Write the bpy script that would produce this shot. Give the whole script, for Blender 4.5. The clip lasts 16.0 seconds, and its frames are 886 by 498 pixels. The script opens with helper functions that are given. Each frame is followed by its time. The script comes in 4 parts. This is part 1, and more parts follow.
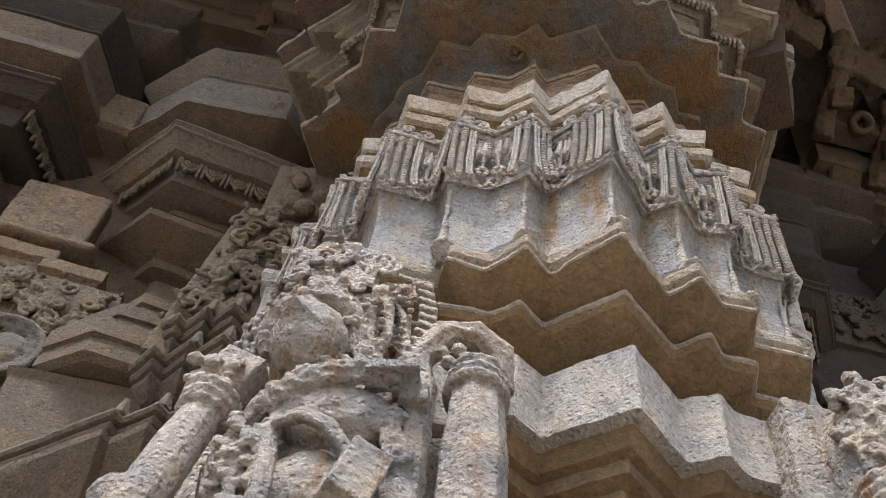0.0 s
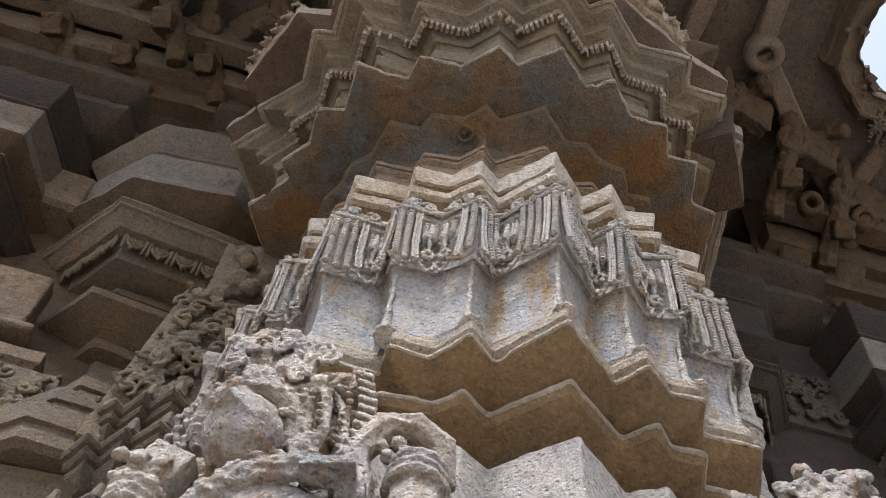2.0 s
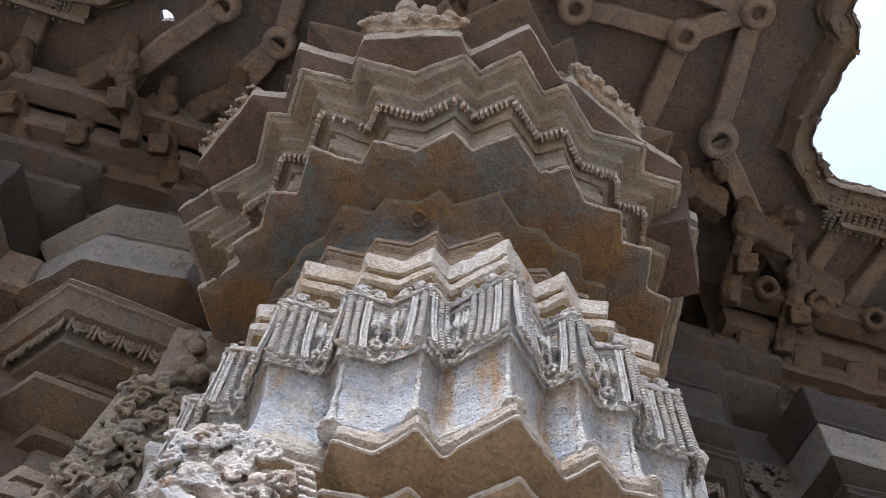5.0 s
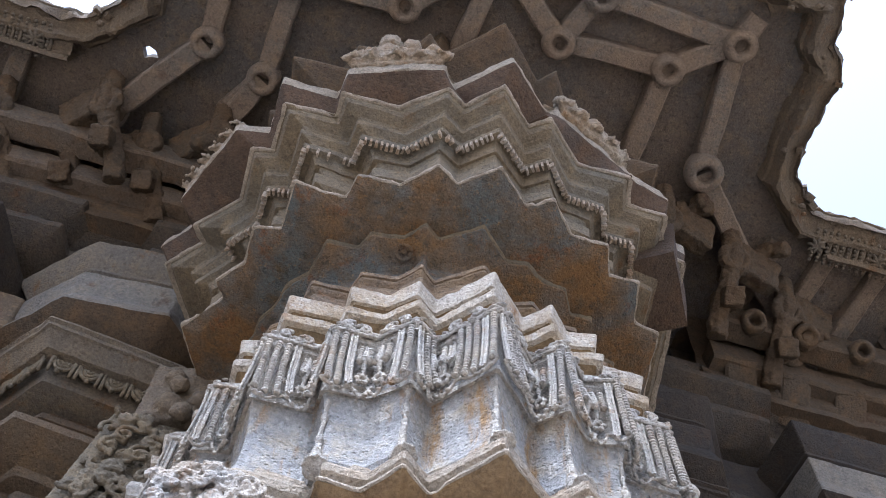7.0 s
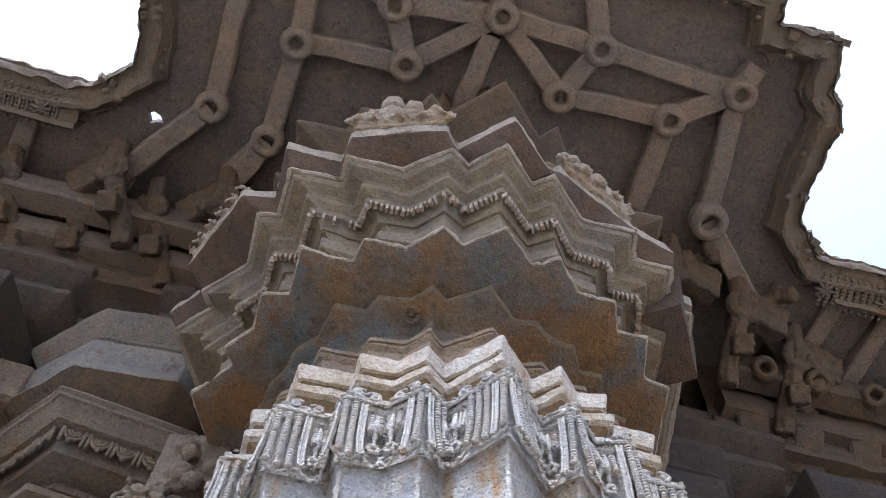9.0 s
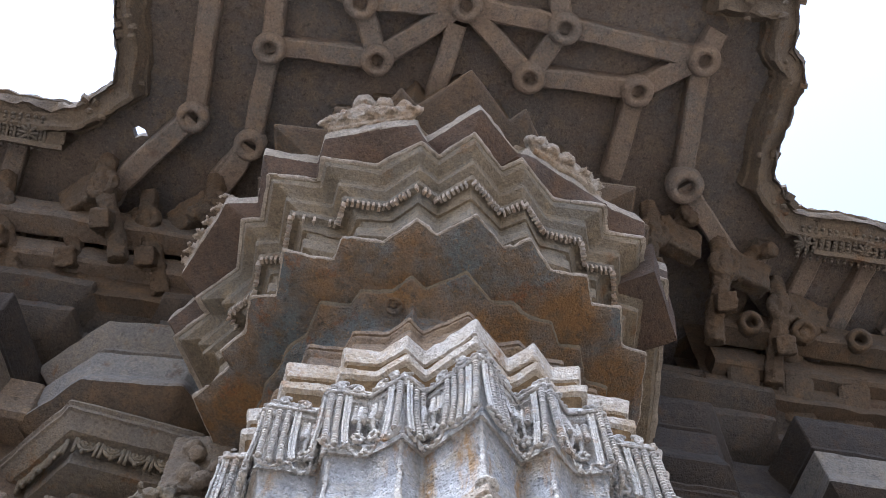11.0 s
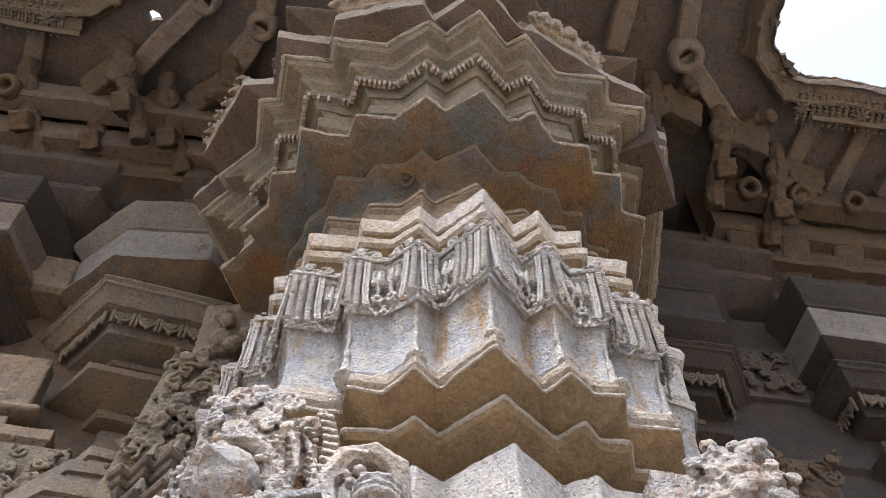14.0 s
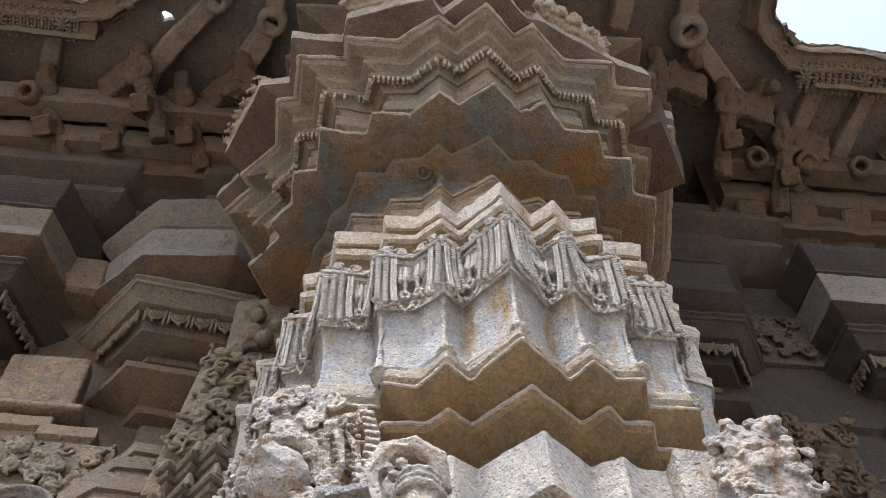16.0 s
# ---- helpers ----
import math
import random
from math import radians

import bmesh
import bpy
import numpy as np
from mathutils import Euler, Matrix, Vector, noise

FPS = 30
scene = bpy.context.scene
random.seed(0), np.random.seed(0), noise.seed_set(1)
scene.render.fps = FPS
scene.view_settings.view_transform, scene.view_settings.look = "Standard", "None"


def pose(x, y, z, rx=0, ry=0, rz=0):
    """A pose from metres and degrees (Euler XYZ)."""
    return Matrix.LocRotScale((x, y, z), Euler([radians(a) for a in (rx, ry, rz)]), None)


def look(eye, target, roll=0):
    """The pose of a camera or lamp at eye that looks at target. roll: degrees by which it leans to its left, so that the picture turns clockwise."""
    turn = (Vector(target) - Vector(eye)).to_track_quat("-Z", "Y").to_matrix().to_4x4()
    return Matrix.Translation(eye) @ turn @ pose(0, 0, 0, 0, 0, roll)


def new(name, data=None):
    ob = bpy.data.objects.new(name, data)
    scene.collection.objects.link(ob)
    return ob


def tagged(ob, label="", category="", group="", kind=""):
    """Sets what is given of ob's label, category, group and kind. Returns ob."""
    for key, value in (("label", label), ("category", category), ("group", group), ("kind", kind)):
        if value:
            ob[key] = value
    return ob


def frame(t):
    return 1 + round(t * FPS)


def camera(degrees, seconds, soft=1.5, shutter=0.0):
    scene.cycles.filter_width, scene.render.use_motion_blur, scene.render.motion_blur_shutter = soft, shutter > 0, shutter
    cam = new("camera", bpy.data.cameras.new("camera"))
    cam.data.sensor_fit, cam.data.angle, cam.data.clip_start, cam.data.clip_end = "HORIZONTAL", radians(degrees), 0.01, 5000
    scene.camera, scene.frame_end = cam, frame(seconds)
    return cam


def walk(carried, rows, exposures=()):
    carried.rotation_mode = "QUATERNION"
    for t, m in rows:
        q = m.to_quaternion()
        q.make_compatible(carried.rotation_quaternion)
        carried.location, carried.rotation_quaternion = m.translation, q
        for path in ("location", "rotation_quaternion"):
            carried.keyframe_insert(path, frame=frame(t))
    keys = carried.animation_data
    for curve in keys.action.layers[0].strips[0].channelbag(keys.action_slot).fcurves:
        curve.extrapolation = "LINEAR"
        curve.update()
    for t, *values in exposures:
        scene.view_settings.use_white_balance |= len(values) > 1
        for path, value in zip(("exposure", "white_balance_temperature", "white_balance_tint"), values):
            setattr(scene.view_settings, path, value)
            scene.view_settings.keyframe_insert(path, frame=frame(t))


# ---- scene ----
cam = camera(43.0, 16.0, soft=0.9)
PATH = [
    (0, (-0.226, -1.479, 1.598), (-0.375, -0.37, 3.256), 10.2),
    (0.5, (-0.218, -1.489, 1.622), (-0.357, -0.429, 3.312), 10.6),
    (1, (-0.206, -1.484, 1.64), (-0.312, -0.453, 3.351), 8.9),
    (1.5, (-0.203, -1.479, 1.652), (-0.295, -0.464, 3.373), 8.2),
    (2, (-0.194, -1.475, 1.675), (-0.278, -0.477, 3.406), 8.0),
    (2.5, (-0.186, -1.48, 1.692), (-0.246, -0.509, 3.439), 6.9),
    (3, (-0.177, -1.475, 1.695), (-0.232, -0.526, 3.454), 6.7),
    (3.5, (-0.175, -1.477, 1.708), (-0.224, -0.544, 3.476), 6.6),
    (4, (-0.166, -1.482, 1.722), (-0.21, -0.576, 3.505), 6.5),
    (4.5, (-0.16, -1.481, 1.738), (-0.196, -0.596, 3.531), 6.2),
    (7, (-0.161, -1.445, 1.777), (-0.167, -0.634, 3.605), 4.0),
    (7.5, (-0.162, -1.465, 1.814), (-0.18, -0.697, 3.661), 4.5),
    (8, (-0.16, -1.48, 1.829), (-0.187, -0.749, 3.69), 4.9),
    (8.5, (-0.179, -1.492, 1.811), (-0.203, -0.757, 3.671), 4.5),
    (11, (-0.024, -1.642, 1.619), (-0.062, -0.864, 3.461), -0.4),
    (11.5, (-0.038, -1.679, 1.537), (-0.086, -0.841, 3.353), -0.2),
    (12, (-0.048, -1.726, 1.489), (-0.1, -0.856, 3.289), -0.2),
    (12.5, (-0.041, -1.743, 1.452), (-0.098, -0.838, 3.234), 0.0),
    (13, (-0.03, -1.749, 1.412), (-0.093, -0.815, 3.179), 0.0),
    (13.5, (-0.007, -1.758, 1.385), (-0.076, -0.815, 3.148), -0.0),
    (14, (-0.009, -1.762, 1.349), (-0.082, -0.785, 3.093), -0.4),
    (14.5, (-0.014, -1.76, 1.323), (-0.094, -0.753, 3.049), -0.6),
    (15, (-0.004, -1.783, 1.31), (-0.087, -0.764, 3.029), -0.8),
    (15.5, (0.013, -1.872, 1.295), (-0.079, -0.863, 3.019), -1.4),
    (16, (-0.037, -1.944, 1.238), (-0.133, -0.919, 2.953), -2.1),
]
walk(cam, [(t, look(eye, target, roll)) for t, eye, target, roll in PATH], [(0, 0.47, 6050, 11), (3.5, 0.72, 5720, 11), (7, 0.98, 5240, 12), (11, 1.04, 5180, 12), (12.5, 1.02, 5520, 12), (14, 0.97, 5800, 13), (16, 0.85, 5820, 11)])

# ---- world, sun ----
world = bpy.data.worlds.new("sky")
scene.world = world
world.use_nodes = True
wn = world.node_tree
sky = wn.nodes.new("ShaderNodeTexSky")
sky.sky_type = "NISHITA"
sky.sun_disc = False
sky.sun_elevation = radians(65)
sky.sun_rotation = radians(200)
sky.dust_density = 4.0
bgn = wn.nodes["Background"]
haze = wn.nodes.new("ShaderNodeHueSaturation")
haze.inputs["Saturation"].default_value = 0.5
haze.inputs["Value"].default_value = 1.55
wn.links.new(sky.outputs[0], haze.inputs["Color"])
wn.links.new(haze.outputs[0], bgn.inputs[0])
bgn.inputs[1].default_value = 0.143
sun_data = bpy.data.lights.new("sun", "SUN")
sun_data.energy, sun_data.angle, sun_data.color = 3.0, radians(14), (1.0, 0.955, 0.89)
sun = new("sun", sun_data)
sun.matrix_world = look((-1.6, -4.2, 9.6), (0, 0, 0))


# ---- materials ----
def stone(name, tones, rough=0.9, scale=1.0, bump=0.6, pits=0.5, spots=None, mottle=0.55, streak=False):
    """Weathered stone: two tones by broad stains, a third in grain, pits and relief."""
    m = bpy.data.materials.new(name)
    m.use_nodes = True
    nt = m.node_tree
    b = nt.nodes["Principled BSDF"]
    tc = nt.nodes.new("ShaderNodeTexCoord")

    def tex(s, detail=6, rough_=0.6, kind="ShaderNodeTexNoise"):
        n = nt.nodes.new(kind)
        n.inputs["Scale"].default_value = s * scale
        if kind == "ShaderNodeTexNoise":
            n.inputs["Detail"].default_value = detail
            n.inputs["Roughness"].default_value = rough_
        nt.links.new(tc.outputs["Object"], n.inputs["Vector"])
        return n

    def ramp(src, lo, hi):
        r = nt.nodes.new("ShaderNodeMapRange")
        r.inputs["From Min"].default_value, r.inputs["From Max"].default_value = lo, hi
        nt.links.new(src, r.inputs["Value"])
        return r.outputs[0]

    def mix(fac, a, c, how="MIX", amount=None):
        x = nt.nodes.new("ShaderNodeMix")
        x.data_type, x.blend_type = "RGBA", how
        if amount is None:
            nt.links.new(fac, x.inputs["Factor"])
        else:
            x.inputs["Factor"].default_value = amount
        for sock, v in ((x.inputs["A"], a), (x.inputs["B"], c)):
            if isinstance(v, tuple):
                sock.default_value = (*v, 1)
            else:
                nt.links.new(v, sock)
        return x.outputs["Result"]

    broad, mid, fine = tex(2.3, 4), tex(9.0, 6, 0.65), tex(70.0, 5, 0.7)
    col = mix(ramp(broad.outputs[0], 0.38, 0.62), tones[0], tones[1])
    col = mix(ramp(mid.outputs[0], 0.48, 0.68), col, tones[2])
    if spots:
        stain = tex(5.5, 7, 0.7)
        if streak:
            runs = nt.nodes.new("ShaderNodeMapping")
            runs.inputs["Scale"].default_value = (2.6, 2.6, 0.5)
            nt.links.new(tc.outputs["Object"], runs.inputs["Vector"])
            nt.links.new(runs.outputs[0], stain.inputs["Vector"])
        col = mix(ramp(stain.outputs[0], 0.54 if streak else 0.58, 0.68 if streak else 0.72), col, spots)
    lichen = ramp(tex(24.0, 9, 0.75).outputs[0], 0.53, 0.66)
    gate = nt.nodes.new("ShaderNodeMath")
    gate.operation = "MULTIPLY"
    nt.links.new(lichen, gate.inputs[0])
    gate.inputs[1].default_value = mottle
    col = mix(gate.outputs[0], col, tuple(c * 0.33 for c in tones[1]))
    bleach = ramp(tex(38.0, 8, 0.72).outputs[0], 0.55, 0.70)
    gate2 = nt.nodes.new("ShaderNodeMath")
    gate2.operation = "MULTIPLY"
    nt.links.new(bleach, gate2.inputs[0])
    gate2.inputs[1].default_value = mottle
    col = mix(gate2.outputs[0], col, tuple(min(0.72, c * 1.55) for c in tones[0]))
    grain = ramp(fine.outputs[0], 0.25, 0.75)
    col = mix(None, col, mix(grain, (0.36, 0.36, 0.37), (1.05, 1.05, 1.05)), "MULTIPLY", 0.75)
    nt.links.new(col, b.inputs["Base Color"])
    b.inputs["Roughness"].default_value = rough
    b.inputs["Specular IOR Level"].default_value = 0.25
    vor = tex(55.0, kind="ShaderNodeTexVoronoi")
    pit = ramp(vor.outputs["Distance"], 0.0, 0.35)
    add = nt.nodes.new("ShaderNodeMath")
    add.operation = "MULTIPLY_ADD"
    nt.links.new(pit, add.inputs[0])
    add.inputs[1].default_value = pits
    nt.links.new(fine.outputs[0], add.inputs[2])
    add2 = nt.nodes.new("ShaderNodeMath")
    add2.operation = "MULTIPLY_ADD"
    nt.links.new(mid.outputs[0], add2.inputs[0])
    add2.inputs[1].default_value = 1.6
    nt.links.new(add.outputs[0], add2.inputs[2])
    bp = nt.nodes.new("ShaderNodeBump")
    bp.inputs["Strength"].default_value = bump
    bp.inputs["Distance"].default_value = 0.02
    nt.links.new(add2.outputs[0], bp.inputs["Height"])
    nt.links.new(bp.outputs[0], b.inputs["Normal"])
    return m


M_PALE = stone("pale_weathered_stone", ((0.54, 0.495, 0.43), (0.46, 0.44, 0.41), (0.61, 0.54, 0.44)), spots=(0.36, 0.22, 0.11), bump=0.85, pits=0.7, mottle=0.6)
M_PANEL = stone("bluish_grey_stone", ((0.445, 0.435, 0.42), (0.375, 0.375, 0.378), (0.50, 0.435, 0.335)), spots=(0.40, 0.26, 0.13), bump=0.85, pits=0.7, mottle=0.6, streak=True)
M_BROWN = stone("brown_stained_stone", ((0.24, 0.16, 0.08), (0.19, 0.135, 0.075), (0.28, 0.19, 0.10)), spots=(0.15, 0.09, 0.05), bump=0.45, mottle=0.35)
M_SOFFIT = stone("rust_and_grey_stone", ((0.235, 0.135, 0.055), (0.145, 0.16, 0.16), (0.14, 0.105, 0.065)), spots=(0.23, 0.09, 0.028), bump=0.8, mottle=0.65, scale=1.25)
M_GREY = stone("grey_brown_stone", ((0.19, 0.155, 0.115), (0.155, 0.14, 0.12), (0.22, 0.175, 0.12)), spots=(0.20, 0.11, 0.045))
M_DARK = stone("deep_brown_stone", ((0.17, 0.125, 0.085), (0.14, 0.12, 0.10), (0.19, 0.13, 0.08)), spots=(0.10, 0.07, 0.05))
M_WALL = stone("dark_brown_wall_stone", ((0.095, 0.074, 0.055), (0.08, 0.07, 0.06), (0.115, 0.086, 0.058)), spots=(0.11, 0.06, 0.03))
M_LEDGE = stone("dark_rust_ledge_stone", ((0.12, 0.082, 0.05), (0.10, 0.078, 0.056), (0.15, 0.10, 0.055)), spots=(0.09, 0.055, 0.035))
# cavetto stone, paler than its ledges for the light it catches
M_CAVETTO = stone("lit_cavetto_stone", ((0.235, 0.208, 0.172), (0.20, 0.185, 0.165), (0.255, 0.215, 0.165)), spots=(0.14, 0.095, 0.055))
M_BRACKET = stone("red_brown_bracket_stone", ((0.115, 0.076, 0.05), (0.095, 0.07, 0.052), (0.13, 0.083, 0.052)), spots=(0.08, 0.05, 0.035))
M_TAN = stone("tan_worn_stone", ((0.175, 0.135, 0.092), (0.145, 0.12, 0.093), (0.20, 0.15, 0.097)), spots=(0.18, 0.10, 0.048))
M_CAPITAL = stone("grey_olive_stone", ((0.205, 0.158, 0.10), (0.16, 0.138, 0.103), (0.24, 0.185, 0.115)), spots=(0.18, 0.105, 0.048))
# edge stone: real wear, plus the bright lit line painted into its colour
M_EDGE = stone("pale_worn_and_lit_edge_stone", ((0.43, 0.365, 0.285), (0.35, 0.30, 0.235), (0.50, 0.43, 0.34)), bump=0.8)
M_EAVE = stone("smoke_brown_eave_stone", ((0.255, 0.195, 0.145), (0.21, 0.185, 0.16), (0.295, 0.222, 0.155)), spots=(0.17, 0.12, 0.085))
M_SLAB = stone("dark_eave_slab_stone", ((0.19, 0.15, 0.118), (0.15, 0.138, 0.128), (0.22, 0.172, 0.125)), spots=(0.13, 0.095, 0.07), mottle=0.7)
M_ROLL = stone("buff_roll_stone", ((0.43, 0.375, 0.30), (0.40, 0.30, 0.20), (0.52, 0.46, 0.38)), spots=(0.33, 0.185, 0.085), bump=0.8, mottle=0.7)
M_BAND = stone("cream_band_stone", ((0.60, 0.55, 0.475), (0.50, 0.40, 0.28), (0.66, 0.61, 0.53)), spots=(0.36, 0.21, 0.10), bump=0.8, mottle=0.6)
M_BUFF = stone("buff_wall_stone", ((0.215, 0.147, 0.088), (0.165, 0.13, 0.095), (0.24, 0.17, 0.10)), spots=(0.23, 0.115, 0.045), mottle=0.7)
M_BROWNED = stone("umber_ledge_stone", ((0.17, 0.12, 0.075), (0.14, 0.115, 0.085), (0.20, 0.135, 0.075)), spots=(0.12, 0.07, 0.04))
# brown stone with the deep shade beside the bay put into its colour
M_SHADED = stone("shade_darkened_brown_stone", ((0.06, 0.048, 0.038), (0.052, 0.046, 0.042), (0.075, 0.056, 0.04)), spots=(0.085, 0.05, 0.028))
M_STATUE = stone("rough_grey_sculpture_stone", ((0.62, 0.545, 0.455), (0.29, 0.285, 0.28), (0.57, 0.47, 0.355)), rough=0.62, spots=(0.34, 0.19, 0.09), bump=1.0, pits=0.6, mottle=0.55, streak=True)
M_EARTH = stone("dry_earth", ((0.42, 0.35, 0.27), (0.38, 0.32, 0.25), (0.45, 0.38, 0.3)), scale=0.4)


# ---- helpers for shapes ----
def link(name, bm, material, parent=None, label="", smooth=False, soft_angle=0):
    me = bpy.data.meshes.new(name)
    bmesh.ops.recalc_face_normals(bm, faces=bm.faces)
    bm.to_mesh(me)
    bm.free()
    me.materials.append(material)
    if smooth or soft_angle:
        me.shade_smooth()
    if soft_angle:
        me.set_sharp_from_angle(angle=radians(soft_angle))
    ob = new(name, me)
    ob.parent = parent
    if label:
        tagged(ob, label)
    return ob



def empty(name, label, category, kind="", group=""):
    return tagged(new(name), label, category, group, kind)


def shifted(plan, o):
    """The open line plan moved outwards by o with mitred corners; outwards lies to the right of its way."""
    pts = [Vector(p) for p in plan]
    n = []
    for a, b in zip(pts, pts[1:]):
        d = (b - a).normalized()
        n.append(Vector((d.y, -d.x)))
    out = [pts[0] + n[0] * o]
    for i in range(1, len(pts) - 1):
        s = n[i - 1] + n[i]
        out.append(pts[i] + s * (2 * o / s.length_squared))
    out.append(pts[-1] + n[-1] * o)
    return out


def resampled(plan, o, counts, ease):
    line = plan(o) if callable(plan) else shifted(plan, o)
    out = []
    for i in range(1, len(line)):
        a, b = line[i - 1], line[i]
        d = b - a
        ln = max(d.length, 1e-6)
        e = min(ease, ln * 0.3) / ln
        lo, hi = (e if i > 1 else 0.0), (1 - e if i < len(line) - 1 else 1.0)
        for k in range(counts[i - 1] + 1):
            out.append(a + d * (lo + (hi - lo) * k / counts[i - 1]))
    return out


def course(name, plan, profile, material, parent=None, label="", back=None, step=0.04, ease=0.006, wear=0.004, chips=0.012, caps_on=True):
    """A moulded course of stone: the profile (height, projection) drawn along the plan, closed at the back.
    The plan is a line, or a function that gives the line for a projection."""
    base = plan(0) if callable(plan) else plan
    counts = [max(1, int((Vector(b) - Vector(a)).length / step)) for a, b in zip(base, base[1:])]
    fine = [profile[0]]
    for (z0, o0), (z1, o1) in zip(profile, profile[1:]):
        k = max(1, int(math.hypot(z1 - z0, o1 - o0) / 0.05))
        fine += [(z0 + (z1 - z0) * j / k, o0 + (o1 - o0) * j / k) for j in range(1, k + 1)]
    bm = bmesh.new()
    rings = []
    for z, o in fine:
        ring = []
        for p in resampled(plan, o, counts, ease):
            q = Vector((p.x, p.y, z))
            v = noise.noise_vector(q * 6.0) * wear + noise.noise_vector(q * 21.0) * wear * 0.7 + noise.noise_vector(q * 52.0) * wear * 0.4
            c = max(0.0, noise.noise(q * 13.0 + Vector((7, 3, 1))) - 0.45) * chips * 2
            q += Vector((v.x, v.y + c, v.z * 0.7))
            ring.append(bm.verts.new(q))
        rings.append(ring)
    for r0, r1 in zip(rings, rings[1:]):
        for i in range(len(r0) - 1):
            bm.faces.new((r0[i], r0[i + 1], r1[i + 1], r1[i]))
    if not caps_on:
        return link(name, bm, material, parent, label, soft_angle=24)
    back = back or 1.2
    dirv = (Vector(base[-1]) - Vector(base[0])).normalized()
    nb = Vector((-dirv.y, dirv.x)) * back
    caps = []
    for ring, (z, o) in ((rings[0], fine[0]), (rings[-1], fine[-1])):
        a, b = ring[0].co.copy(), ring[-1].co.copy()
        v0 = bm.verts.new((a.x + nb.x, a.y + nb.y, z))
        v1 = bm.verts.new((b.x + nb.x, b.y + nb.y, z))
        bm.faces.new(ring + [v1, v0])
        caps.append((v0, v1))
    bm.faces.new((caps[0][0], caps[0][1], caps[1][1], caps[1][0]))
    return link(name, bm, material, parent, label, soft_angle=24)


def box(bm, m, sx, sy, sz):
    made = bmesh.ops.create_cube(bm, size=1.0, matrix=m @ Matrix.Diagonal((sx, sy, sz, 1)))
    return made["verts"]


def tube(bm, points, radii, sides=7):
    """A round bar along points; radii: one for each point."""
    pts = [Vector(p) for p in points]
    rings = []
    for i, p in enumerate(pts):
        d = (pts[min(i + 1, len(pts) - 1)] - pts[max(i - 1, 0)]).normalized()
        side = d.cross(Vector((0.31, 0.87, 0.38))).normalized()
        up = d.cross(side)
        rings.append([bm.verts.new(p + (side * math.cos(a) + up * math.sin(a)) * radii[i]) for a in (2 * math.pi * k / sides for k in range(sides))])
    for r0, r1 in zip(rings, rings[1:]):
        for k in range(sides):
            bm.faces.new((r0[k], r0[(k + 1) % sides], r1[(k + 1) % sides], r1[k]))
    bm.faces.new(rings[0][::-1])
    bm.faces.new(rings[-1])


def ball(bm, c, r, sx=1.0, sy=1.0, sz=1.0, sub=2):
    bmesh.ops.create_icosphere(bm, subdivisions=sub, radius=r, matrix=Matrix.Translation(c) @ Matrix.Diagonal((sx, sy, sz, 1)))


def ringed(bm, c, axis, big, small, sides=12):
    """A closed ring round axis at c."""
    q = Vector(axis).to_track_quat("Z", "Y")
    pts = [Vector(c) + q @ Vector((math.cos(a) * big, math.sin(a) * big, 0)) for a in (2 * math.pi * k / sides for k in range(sides + 1))]
    tube(bm, pts, [small] * len(pts), 6)


def curl(bm, c, ux, uz, size, thick, turns=1.3, flip=1, start=0.0):
    """A carved scroll in the plane of ux and uz."""
    pts, rad = [], []
    n = 13
    for k in range(n):
        f = k / (n - 1)
        r = size * (1 - 0.82 * f)
        a = start + flip * 2 * math.pi * turns * f
        pts.append(Vector(c) + ux * (math.cos(a) * r) + uz * (math.sin(a) * r))
        rad.append(thick * (1.0 - 0.35 * f))
    tube(bm, pts, rad, 6)
    ball(bm, pts[-1], thick * 1.5, sub=1)


def carved(ob, voxel=0.009, rough=0.012, size=0.05):
    """Fuses the pieces of a sculpture and roughens its skin."""
    m = ob.modifiers.new("fuse", "REMESH")
    m.mode, m.voxel_size, m.use_smooth_shade = "VOXEL", voxel, True
    for s, k in ((size, 1.0), (size * 0.35, 0.55)):
        t = bpy.data.textures.new("wear", "CLOUDS")
        t.noise_scale, t.noise_depth = s, 3
        d = ob.modifiers.new("wear", "DISPLACE")
        d.texture, d.strength, d.mid_level, d.texture_coords = t, rough * k, 0.5, "GLOBAL"
    return ob


# ---- the stellate bay ----
STAR = [(-1.18, 1.50), (-1.12, 0.86), (-1.01, 0.87), (-0.97, 0.66), (-0.87, 0.66), (-0.832, 0.455), (-0.73, 0.455), (-0.668, 0.272), (-0.487, 0.307), (-0.462, 0.228), (-0.343, 0.249), (-0.243, 0.193), (-0.184, 0.263),
        (-0.003, 0.137), (0.105, 0.308), (0.20, 0.25), (0.26, 0.347), (0.36, 0.347), (0.358, 0.455), (0.535, 0.50), (0.535, 0.66), (0.66, 0.72), (0.62, 1.55)]
LIP = [(-1.28, 1.5), (-1.2, 0.80), (-1.05, 0.80), (-1.03, 0.58), (-0.92, 0.58), (-0.88, 0.37), (-0.75, 0.39), (-0.66, 0.145), (-0.45, 0.20), (-0.434, 0.115), (-0.321, 0.142), (-0.225, 0.058), (-0.166, 0.133),
       (0.005, 0.006), (0.133, 0.176), (0.212, 0.114), (0.277, 0.198), (0.365, 0.211), (0.37, 0.317), (0.522, 0.348), (0.55, 0.55), (0.70, 0.62), (0.65, 1.55)]
